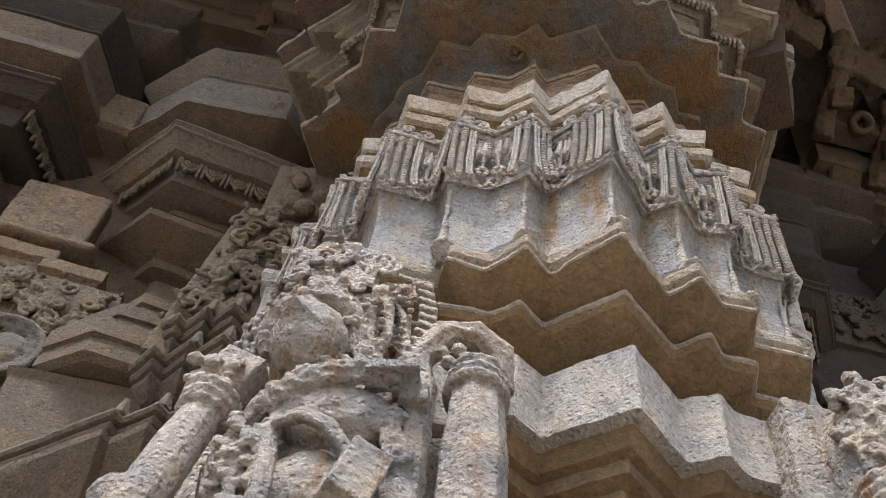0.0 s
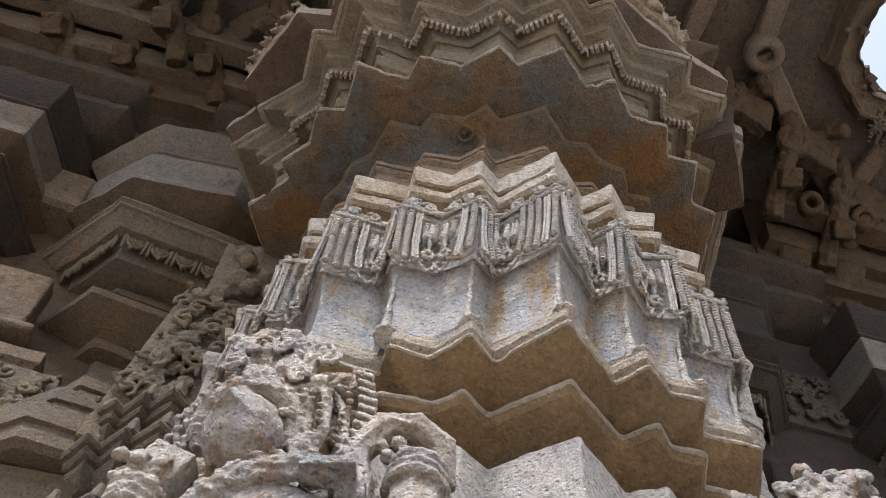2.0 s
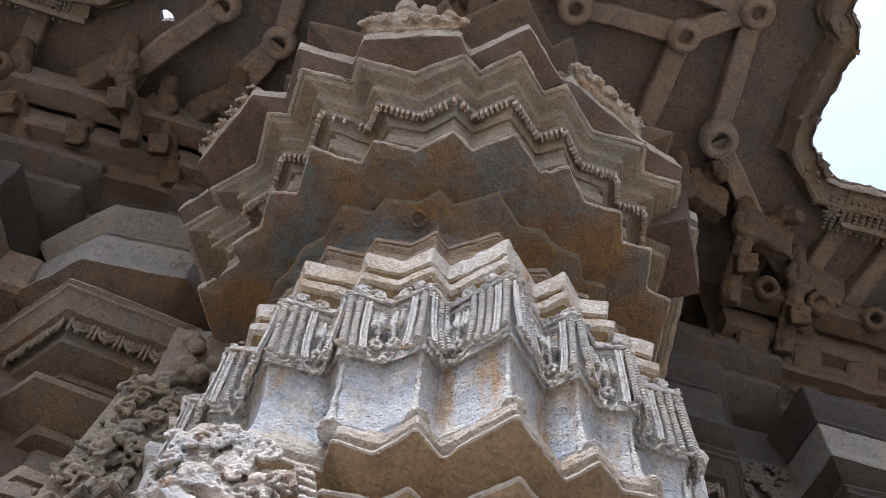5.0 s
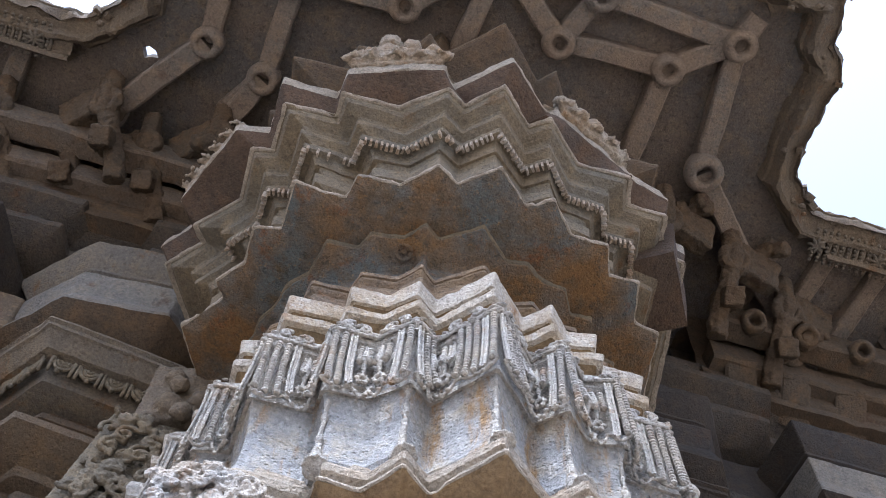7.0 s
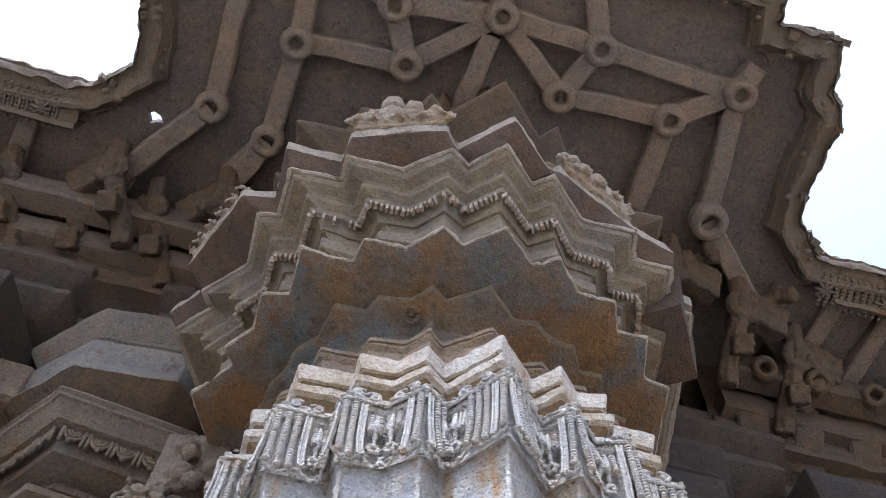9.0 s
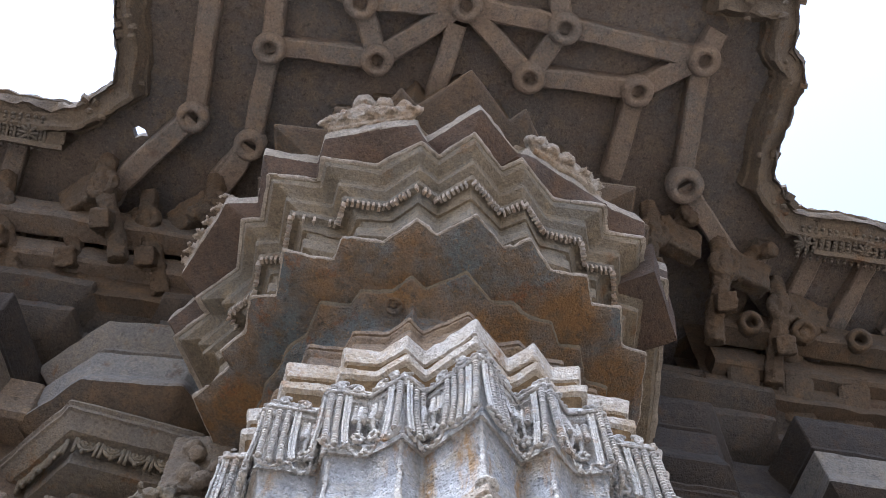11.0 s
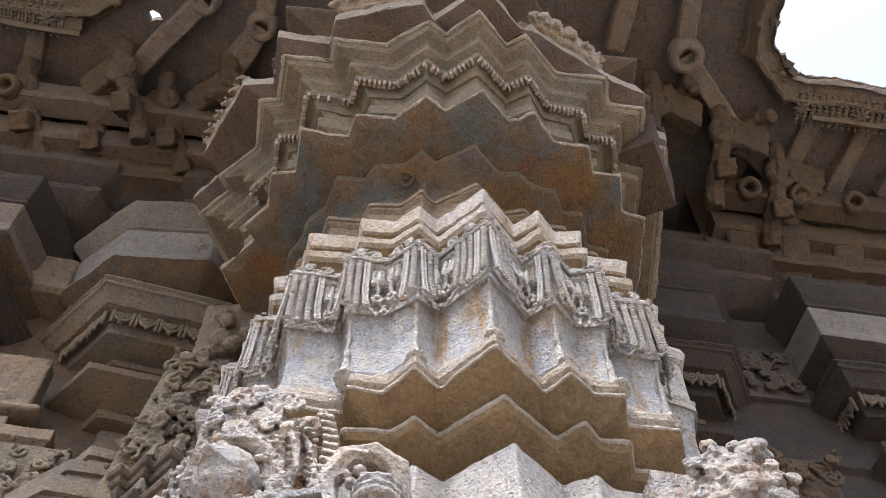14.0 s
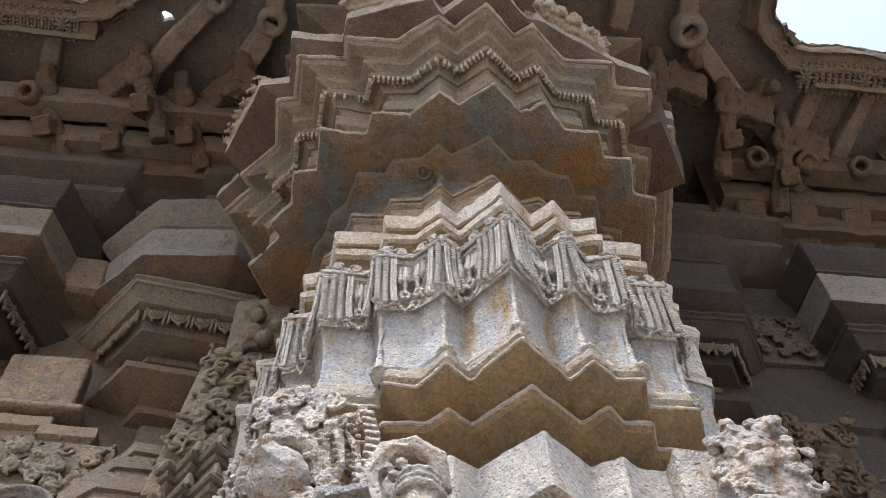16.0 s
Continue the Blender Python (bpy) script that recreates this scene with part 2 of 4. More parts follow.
LOWER_LIP = [(-1.25, 1.5), (-1.17, 0.85), (-1.03, 0.85), (-1.0, 0.63), (-0.89, 0.63), (-0.85, 0.42), (-0.74, 0.43), (-0.66, 0.20), (-0.47, 0.255), (-0.444, 0.182), (-0.309, 0.201), (-0.237, 0.155), (-0.174, 0.228),
             (0.015, 0.101), (0.153, 0.266), (0.24, 0.213), (0.284, 0.284), (0.37, 0.30), (0.375, 0.40), (0.53, 0.44), (0.55, 0.63), (0.69, 0.70), (0.65, 1.55)]
BLOCK = [(-1.2, 1.5), (-1.12, 0.9), (-1.0, 0.9), (-0.97, 0.68), (-0.86, 0.68), (-0.82, 0.47), (-0.73, 0.47), (-0.65, 0.25), (-0.475, 0.30), (-0.445, 0.23), (-0.325, 0.25), (-0.235, 0.19), (-0.167, 0.26),
         (0.036, 0.14), (0.162, 0.303), (0.25, 0.262), (0.30, 0.33), (0.40, 0.35), (0.40, 0.46), (0.56, 0.50), (0.56, 0.66), (0.69, 0.72), (0.65, 1.55)]
# outlines of the capital, each with the same count of corners
SOFFIT = [(-1.05, 1.6), (-1.248, 0.80), (-1.067, 0.664), (-1.099, 0.588), (-0.978, 0.496), (-0.936, 0.341), (-0.826, 0.337), (-0.77, 0.133), (-0.57, 0.188), (-0.528, 0.085), (-0.353, 0.118), (-0.21, 0.027), (-0.131, 0.10),
          (0.027, 0.018), (0.146, 0.174), (0.253, 0.133), (0.332, 0.28), (0.486, 0.326), (0.50, 0.45), (0.62, 0.475), (0.63, 0.66), (0.735, 0.70), (0.66, 1.55)]
INNER = [(-0.9, 1.6), (-1.0, 0.92), (-0.93, 0.80), (-0.90, 0.72), (-0.83, 0.64), (-0.78, 0.55), (-0.70, 0.50), (-0.625, 0.348), (-0.50, 0.37), (-0.457, 0.305), (-0.329, 0.313), (-0.243, 0.253), (-0.20, 0.312),
         (-0.022, 0.248), (0.077, 0.387), (0.159, 0.392), (0.228, 0.466), (0.321, 0.493), (0.35, 0.60), (0.44, 0.62), (0.46, 0.78), (0.55, 0.82), (0.5, 1.55)]
CORNICE_LINE = [(-1.25, 1.6), (-1.477, 0.844), (-1.30, 0.718), (-1.343, 0.63), (-1.121, 0.488), (-1.063, 0.237), (-0.971, 0.238), (-0.918, 0.018), (-0.693, 0.055), (-0.663, -0.053), (-0.406, 0.009), (-0.196, -0.101), (-0.123, -0.024),
                (0.052, -0.123), (0.168, 0.052), (0.263, 0.012), (0.408, 0.216), (0.647, 0.265), (0.653, 0.395), (0.836, 0.437), (0.83, 0.62), (0.95, 0.67), (0.90, 1.55)]
SLAB_LINE = [(-1.25, 1.6), (-1.522, 0.802), (-1.371, 0.691), (-1.421, 0.548), (-1.28, 0.37), (-1.149, 0.189), (-1.0, 0.20), (-0.943, -0.043), (-0.693, 0.014), (-0.65, -0.102), (-0.43, -0.13), (-0.215, -0.15), (-0.176, -0.056),
             (0.085, -0.207), (0.25, 0.024), (0.30, 0.03), (0.46, 0.15), (0.63, 0.275), (0.69, 0.325), (0.85, 0.402), (0.85, 0.62), (0.97, 0.67), (0.90, 1.55)]
TOP_LINE = [(-1.25, 1.6), (-1.5, 0.95), (-1.32, 0.80), (-1.35, 0.70), (-1.14, 0.55), (-1.12, 0.33), (-1.02, 0.33), (-1.0, 0.04), (-0.70, 0.09), (-0.67, -0.04), (-0.44, 0.0), (-0.31, -0.12), (-0.235, -0.02),
            (0.06, -0.195), (0.245, 0.09), (0.34, 0.03), (0.44, 0.30), (0.69, 0.42), (0.70, 0.46), (0.92, 0.50), (0.90, 0.68), (1.0, 0.74), (0.90, 1.55)]


def between(a, b, at_a=0.0, at_b=1.0):
    """A function from a projection to a line between the lines a and b."""
    def line(o):
        f = (o - at_a) / (at_b - at_a)
        return [Vector(p).lerp(Vector(q), f) for p, q in zip(a, b)]
    return line


CAPITAL = between(SOFFIT, CORNICE_LINE, 0.089, 0.187)
UNDERSIDE = between(SOFFIT, INNER)
BRACKET = between(CORNICE_LINE, SLAB_LINE)
UPPER = between(TOP_LINE, INNER)
bay = empty("stellate_bay", "star-planned projecting temple bay of carved grey and brown stone", "temple bay", "structure")
course("plinth_course", STAR, [(0.0, 0.12), (0.5, 0.12), (0.55, 0.0), (2.7, -0.04)], M_GREY, bay)
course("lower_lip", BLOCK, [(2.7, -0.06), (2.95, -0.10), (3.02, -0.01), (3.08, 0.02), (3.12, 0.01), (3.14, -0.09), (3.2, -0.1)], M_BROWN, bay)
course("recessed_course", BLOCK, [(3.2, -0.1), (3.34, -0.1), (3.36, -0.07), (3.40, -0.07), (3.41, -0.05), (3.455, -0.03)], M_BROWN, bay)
course("block_course", BLOCK, [(3.455, -0.03), (3.465, 0.0), (3.68, 0.0), (3.69, -0.08)], M_PALE, bay, "pale pitted block course with zigzag front", wear=0.006, chips=0.02, step=0.02)
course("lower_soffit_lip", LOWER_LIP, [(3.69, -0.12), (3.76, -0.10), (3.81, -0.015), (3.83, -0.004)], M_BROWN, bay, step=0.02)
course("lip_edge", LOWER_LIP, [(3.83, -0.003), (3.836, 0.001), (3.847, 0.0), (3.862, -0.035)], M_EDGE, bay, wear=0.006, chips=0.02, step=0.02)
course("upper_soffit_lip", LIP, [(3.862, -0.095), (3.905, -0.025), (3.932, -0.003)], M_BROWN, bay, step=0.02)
course("lip_edge", LIP, [(3.932, -0.002), (3.937, 0.002), (3.948, 0.0), (3.965, -0.05)], M_EDGE, bay, wear=0.006, chips=0.02, step=0.02)
course("roll_course", LIP, [(3.965, -0.05), (3.972, -0.055), (3.978, -0.028), (3.995, -0.012), (4.02, -0.01), (4.042, -0.022), (4.056, -0.045), (4.062, -0.065), (4.10, -0.075), (4.15, -0.085), (4.17, -0.12)], M_ROLL, bay, step=0.02)
course("neck_course", STAR, [(4.13, 0.0), (4.16, 0.012), (4.21, 0.0), (4.36, -0.002), (4.44, 0.01), (4.52, 0.03)], M_PANEL, bay, "smooth bluish-grey neck panels with tan streaks", wear=0.003, step=0.02)
course("frieze_course", STAR, [(4.475, 0.01), (4.47, 0.028), (4.50, 0.026), (4.51, 0.016), (4.75, 0.018), (4.765, 0.036), (4.78, 0.036), (4.80, 0.045), (4.83, 0.04), (4.85, 0.01), (4.9, -0.035)], M_PALE, bay, wear=0.006)
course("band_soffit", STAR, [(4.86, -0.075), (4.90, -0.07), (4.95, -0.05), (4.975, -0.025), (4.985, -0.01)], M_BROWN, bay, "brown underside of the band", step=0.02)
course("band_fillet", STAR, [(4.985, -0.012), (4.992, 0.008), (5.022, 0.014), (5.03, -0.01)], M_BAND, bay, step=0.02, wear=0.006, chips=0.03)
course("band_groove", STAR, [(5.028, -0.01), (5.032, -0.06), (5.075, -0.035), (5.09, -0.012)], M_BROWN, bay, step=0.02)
course("upper_band", STAR, [(5.09, -0.015), (5.094, -0.002), (5.165, 0.01), (5.172, -0.006)], M_BAND, bay, "cream worn zigzag band", step=0.02, wear=0.006, chips=0.03)
course("band_top", STAR, [(5.172, -0.006), (5.176, -0.022), (5.186, -0.022), (5.189, -0.008), (5.20, -0.008), (5.204, -0.05)], M_ROLL, bay, step=0.02)
NECK = between(STAR, INNER)
course("back_fillets", NECK, [(5.20, 0.3), (5.205, 1.0), (5.36, 1.0), (5.38, 0.80), (5.388, 0.78), (5.392, 0.95), (5.405, 0.95), (5.409, 0.80), (5.43, 0.76), (5.435, 1.0)], M_BUFF, bay, step=0.025)
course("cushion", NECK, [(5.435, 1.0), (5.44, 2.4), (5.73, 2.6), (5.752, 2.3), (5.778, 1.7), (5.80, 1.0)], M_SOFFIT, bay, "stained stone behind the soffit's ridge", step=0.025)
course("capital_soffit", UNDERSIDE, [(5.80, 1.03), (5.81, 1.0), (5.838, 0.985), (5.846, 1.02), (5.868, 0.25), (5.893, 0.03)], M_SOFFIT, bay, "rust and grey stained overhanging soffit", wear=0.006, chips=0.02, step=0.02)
course("inner_soffit_edge", UNDERSIDE, [(5.812, 1.0), (5.818, 0.975), (5.834, 0.965), (5.838, 0.99)], M_CAPITAL, bay, wear=0.006, step=0.02)
course("soffit_edge", CAPITAL, [(5.893, 0.084), (5.898, 0.089), (5.908, 0.089), (5.914, 0.08), (5.935, 0.03)], M_EDGE, bay, wear=0.010, chips=0.05, step=0.02)
course("capital_recess", CAPITAL, [(5.935, 0.025), (6.02, 0.025), (6.04, 0.05), (6.12, 0.055), (6.14, 0.035), (6.2, 0.05)], M_CAPITAL, bay)
course("capital_frieze", CAPITAL, [(6.2, 0.06), (6.27, 0.075), (6.285, 0.1), (6.32, 0.105), (6.325, 0.085), (6.37, 0.09), (6.40, 0.12), (6.43, 0.125), (6.435, 0.11), (6.47, 0.125), (6.50, 0.165), (6.535, 0.175), (6.54, 0.165), (6.555, 0.187), (6.575, 0.185), (6.58, 0.1)], M_CAPITAL, bay, step=0.02)
course("frieze_edge", CAPITAL, [(6.548, 0.183), (6.553, 0.189), (6.572, 0.188), (6.577, 0.18)], M_EDGE, bay, wear=0.008, chips=0.04, step=0.02)
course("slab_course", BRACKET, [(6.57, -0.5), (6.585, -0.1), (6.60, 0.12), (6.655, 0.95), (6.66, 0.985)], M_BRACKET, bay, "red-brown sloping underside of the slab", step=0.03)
# the slab's lit front edge is painted with the pale edge colour
course("slab_edge", BRACKET, [(6.66, 0.985), (6.668, 1.02), (6.742, 1.01), (6.75, 0.9), (6.755, -0.4)], M_EDGE, bay, "pale worn edge of the slab, its lit look in the colour", wear=0.01, chips=0.05, step=0.025)
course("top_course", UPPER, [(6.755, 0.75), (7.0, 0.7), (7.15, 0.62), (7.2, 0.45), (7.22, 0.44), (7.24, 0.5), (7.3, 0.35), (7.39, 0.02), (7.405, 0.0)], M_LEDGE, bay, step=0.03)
course("top_edge", UPPER, [(7.405, 0.0), (7.41, -0.02), (7.43, -0.02), (7.44, 0.1), (7.45, 0.5), (8.47, 0.6)], M_BROWNED, bay, step=0.03)


def face_runs(offset, plan=STAR):
    """The faces of the star: ends, direction and which end is the salient corner."""
    line = plan(offset) if callable(plan) else shifted(plan, offset)
    out = []
    for i in range(2, len(line) - 3):
        a, b = line[i], line[i + 1]
        before, after = a - line[i - 1], line[i + 2] - b
        d = b - a
        salient_a = before.x * d.y - before.y * d.x > 0
        out.append((a, b, salient_a))
    return out


# bead strings and pendants hung along the frieze
rng = random.Random(4)
for a, b, salient_a in face_runs(0.036):
    if salient_a:
        a, b = b, a                      # b: the salient end
    d = b - a
    ln = d.length
    u = d / ln
    out = Vector((u.y, -u.x))
    if out.y > 0.25 or (abs(out.y) < 0.25 and out.x * (a.x + 0.1) < 0):
        out = -out
    out3, u3 = Vector((out.x, out.y, 0)), Vector((u.x, u.y, 0))
    bm = bmesh.new()
    at = Vector((a.x, a.y, 0))
    n = max(2, int(ln / 0.027))
    for k in range(n):
        s = (k + 0.6) / n * ln
        f = s / ln
        long_one = f > 0.42 or n < 4
        if not long_one and f < 0.08:
            continue
        top = 4.775 if long_one else 4.71
        low = 4.492 - 0.03 * math.sin(math.pi * min(1.0, (f - 0.4) / 0.6)) if long_one else 4.60
        base = at + u3 * s + out3 * 0.002
        sway = 0.012 * (1 - f) if long_one else 0.0
        cnt = max(4, int((top - low) / 0.0155))
        pts = []
        for j in range(cnt + 1):
            g = j / cnt
            pts.append(base - u3 * (sway * max(0.0, g - 0.5) ** 2 * 5) + Vector((0, 0, top - (top - low) * g)) + out3 * (0.002 + 0.016 * g * g))
        bead = bmesh.new()
        if k % 4 != 2:
            cord, girth = [], []
            for j in range(cnt):
                for g, w in ((0.04, 0.0042), (0.26, 0.0106), (0.74, 0.0110), (0.96, 0.0044)):
                    cord.append(pts[j].lerp(pts[j + 1], g) + out3 * 0.005)
                    girth.append(w * (1.0 + rng.uniform(-0.10, 0.08)))
            tube(bead, cord, girth, 8)
        else:                            # a flat ribbon between two raised hems
            for e in (-0.0075, 0.0, 0.0075):
                tube(bead, [p + out3 * (0.006 if e else 0.0) + u3 * e for p in pts], [0.0042 if e else 0.006] * len(pts), 6)
        link("bead_string", bead, M_PALE, bay, soft_angle=28)
    # hem under the strings, ragged and curling outwards
    hem = []
    for k in range(11):
        f = k / 10
        dip = 0.055 * math.sin(math.pi * min(1.0, f / 0.42)) if f < 0.42 else 0.03 * math.sin(math.pi * (f - 0.42) / 0.58)
        hem.append(at + u3 * (ln * f) + out3 * 0.014 + Vector((0, 0, 4.488 - dip + rng.uniform(-0.004, 0.004))))
    tube(bm, hem, [0.005 + rng.uniform(-0.001, 0.002) for _ in hem], 6)
    for p in hem:
        ball(bm, p + out3 * 0.004 + Vector((0, 0, rng.uniform(-0.01, 0.004))), rng.uniform(0.005, 0.0085), 1.3, 1, 0.8, sub=1)
    # a blossom and leaf hang in the inner bay
    c = at + u3 * (ln * 0.21) + out3 * 0.008
    for k in range(6):
        w = 2 * math.pi * k / 6
        ball(bm, c + u3 * (0.016 * math.cos(w)) + Vector((0, 0, 4.535 + 0.018 * math.sin(w))), 0.011, 1, 0.8, 1, sub=1)
    tube(bm, [c + Vector((0, 0, 4.72)), c + out3 * 0.012 + Vector((0, 0, 4.63)), c + Vector((0, 0, 4.56))], [0.006, 0.013, 0.006], 6)
    # carved crest above, rising to the salient corner
    for k in range(int(ln / 0.0045)):
        f = rng.random()
        q = at + u3 * (ln * f) + out3 * rng.uniform(-0.006, 0.012) + Vector((0, 0, 4.78 + 0.03 * f + rng.uniform(0.0, 0.035)))
        ball(bm, q, rng.uniform(0.006, 0.0125), rng.uniform(0.8, 2.2), 0.9, rng.uniform(0.4, 0.8), sub=1)
    for zz, up in ((4.785, 0.0),):
        tube(bm, [at + u3 * (ln * f) + out3 * 0.01 + Vector((0, 0, zz + (0.012 + up * 0.6) * f)) for f in (0, 0.33, 0.66, 1.0)], [0.008, 0.007, 0.009, 0.008], 5)
    if ln > 0.13:
        curl(bm, at + u3 * (ln * 0.35) + out3 * 0.012 + Vector((0, 0, 4.82)), u3, Vector((0, 0, 1)), 0.026, 0.007, 1.2, 1, 0.5)
        curl(bm, at + u3 * (ln * 0.7) + out3 * 0.012 + Vector((0, 0, 4.835)), u3, Vector((0, 0, 1)), 0.024, 0.007, 1.2, -1, 2.5)
    g = link("garland_relief", bm, M_PALE, bay, "carved bead strings, blossoms and pendants", smooth=True)
    carved(g, 0.0026, 0.002, 0.012)

# tan ribs up the corners of the neck, spreading into worn spurs on the roll
for i in range(8, len(STAR) - 3):
    p0, p1, p2 = (Vector(STAR[j]) for j in (i - 1, i, i + 1))
    e, f = p1 - p0, p2 - p1
    if e.x * f.y - e.y * f.x <= 0:
        continue
    bm = bmesh.new()
    at = [p1.lerp(Vector(LIP[i]), f) for f in (0.66, 0.34, 0.08, 0.0, 0.0, 0.1)]
    zs = (4.035, 4.085, 4.14, 4.22, 4.38, 4.5)
    tube(bm, [(q.x, q.y, z) for q, z in zip(at, zs)], [0.034, 0.032, 0.022, 0.012, 0.006, 0.007], 8)
    carved(link("corner_rib", bm, M_PALE, bay, "pale worn corner rib", smooth=True), 0.004, 0.014, 0.035)

# row of small teeth under the capital's cornice
bm = bmesh.new()
for a, b, sal in face_runs(0.098, CAPITAL):
    d = b - a
    n = max(2, int(d.length / 0.021))
    for k in range(n):
        p = a + d * ((k + 0.5) / n)
        if rng.random() < 0.1:
            continue
        h = 0.045 + rng.uniform(-0.012, 0.012)
        m = Matrix.Translation((p.x, p.y, 6.285 - h / 2)) @ Matrix.Rotation(math.atan2(d.y, d.x), 4, "Z")
        vs = box(bm, m, 0.0095, 0.022, h)
        for v in vs:
            if v.co.z < 6.27:
                v.co.x += rng.uniform(-0.004, 0.004)
tagged(link("tooth_row", bm, M_ROLL, bay, "row of small carved pendant teeth"), kind="stuff")

bm = bmesh.new()
ringed(bm, (-0.325, 0.345, 5.752), (-0.05, -0.4, -0.9), 0.03, 0.008, 14)
ball(bm, (-0.325, 0.345, 5.757), 0.014, sub=1)
link("rosette", bm, M_SOFFIT, bay, "small worn ring-shaped rosette", smooth=True)

# sculpted groups on the slab over the capital
def figure_group(name, a, b, z, high, seed, label):
    """Weathered seated shapes on a sloping brown bracket."""
    r = random.Random(seed)
    a, b = Vector(a), Vector(b)
    d = b - a
    u = Vector((d.x, d.y, 0)).normalized()
    out = Vector((u.y, -u.x, 0))
    bm = bmesh.new()
    n = max(3, int(d.length / 0.085))
    for k in range(n):
        f = (k + 0.5) / n
        h = high * (0.55 + 0.45 * math.sin(math.pi * f)) * r.uniform(0.8, 1.05)
        p = Vector((a.x, a.y, z)) + Vector((d.x, d.y, 0)) * f
        lean = u * r.uniform(-0.02, 0.02)
        ball(bm, p + Vector((0, 0, h * 0.32)), h * 0.30, 0.75, 0.6, 1.1)
        ball(bm, p + lean + out * 0.015 + Vector((0, 0, h * 0.78)), h * 0.15, 1, 1, 1.2)
        ball(bm, p + lean + Vector((0, 0, h * 0.95)), h * 0.10, 1.2, 1, 0.9, sub=1)
        for e in (-1, 1):
            tube(bm, [p + u * (e * h * 0.16) + Vector((0, 0, h * 0.58)), p + u * (e * h * 0.30) + out * 0.02 + Vector((0, 0, h * 0.36)), p + u * (e * h * 0.14) + out * 0.05 + Vector((0, 0, h * 0.22))], [h * 0.08, h * 0.07, h * 0.06])
            tube(bm, [p + u * (e * h * 0.05) + Vector((0, 0, h * 0.12)), p + u * (e * h * 0.32) + out * 0.05 + Vector((0, 0, h * 0.14)), p + u * (e * h * 0.10) + out * 0.07 + Vector((0, 0, h * 0.05))], [h * 0.11, h * 0.10, h * 0.07])
        for q in range(7):
            curl(bm, p + u * r.uniform(-0.05, 0.05) - out * 0.01 + Vector((0, 0, h * r.uniform(0.5, 1.0))), u, Vector((0, 0, 1)), 0.022, 0.008, 1.0, r.choice((-1, 1)), r.uniform(0, 6))
    box(bm, Matrix.Translation(((a.x + b.x) / 2 - out.x * 0.05, (a.y + b.y) / 2 - out.y * 0.05, z + 0.01)) @ Matrix.Rotation(math.atan2(d.y, d.x), 4, "Z"), d.length, 0.16, 0.05)
    ob = tagged(link(name, bm, M_ROLL), label, "sculpture", "sculptures over the capital")
    return carved(ob, 0.006, 0.02, 0.03)


figure_group("bracket_sculpture", (-0.64, -0.095), (-0.23, -0.135), 6.76, 0.42, 1, "eroded seated stone sculptures on a brown bracket slab")
figure_group("bracket_sculpture", (0.32, 0.05), (0.62, 0.28), 6.76, 0.34, 2, "eroded row of small stone sculptures on a bracket slab")
figure_group("bracket_sculpture", (-1.40, 0.56), (-1.13, 0.22), 6.76, 0.2, 3, "eroded stone sculpture on a slanting bracket slab")

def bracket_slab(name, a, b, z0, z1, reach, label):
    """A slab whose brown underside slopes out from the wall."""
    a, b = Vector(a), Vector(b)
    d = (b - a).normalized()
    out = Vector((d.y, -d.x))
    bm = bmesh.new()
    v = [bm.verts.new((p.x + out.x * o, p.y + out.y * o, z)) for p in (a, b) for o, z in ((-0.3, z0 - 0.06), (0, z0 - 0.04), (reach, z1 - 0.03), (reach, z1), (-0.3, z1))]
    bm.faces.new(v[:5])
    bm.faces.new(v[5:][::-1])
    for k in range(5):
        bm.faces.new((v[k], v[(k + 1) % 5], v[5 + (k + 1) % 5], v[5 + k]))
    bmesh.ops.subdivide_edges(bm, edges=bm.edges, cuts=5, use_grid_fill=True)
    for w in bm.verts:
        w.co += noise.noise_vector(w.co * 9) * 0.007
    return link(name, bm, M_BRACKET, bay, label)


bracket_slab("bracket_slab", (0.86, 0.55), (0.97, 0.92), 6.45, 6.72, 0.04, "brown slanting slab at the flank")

# ---- walls behind, with pilasters ----
def front(x, d=0.0):
    """A place on the temple's front line, d metres behind it."""
    return (x - 0.23 * d, 1.0 + 0.236 * (x + 2.0) + 0.973 * d)


wall = empty("back_wall", "dark temple wall of brown stone", "wall", "structure")
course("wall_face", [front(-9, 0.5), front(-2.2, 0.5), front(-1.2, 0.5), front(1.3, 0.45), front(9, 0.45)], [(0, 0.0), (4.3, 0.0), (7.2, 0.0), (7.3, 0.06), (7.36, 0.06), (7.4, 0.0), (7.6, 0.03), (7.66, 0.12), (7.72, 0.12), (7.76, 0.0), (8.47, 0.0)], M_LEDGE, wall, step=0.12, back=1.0)

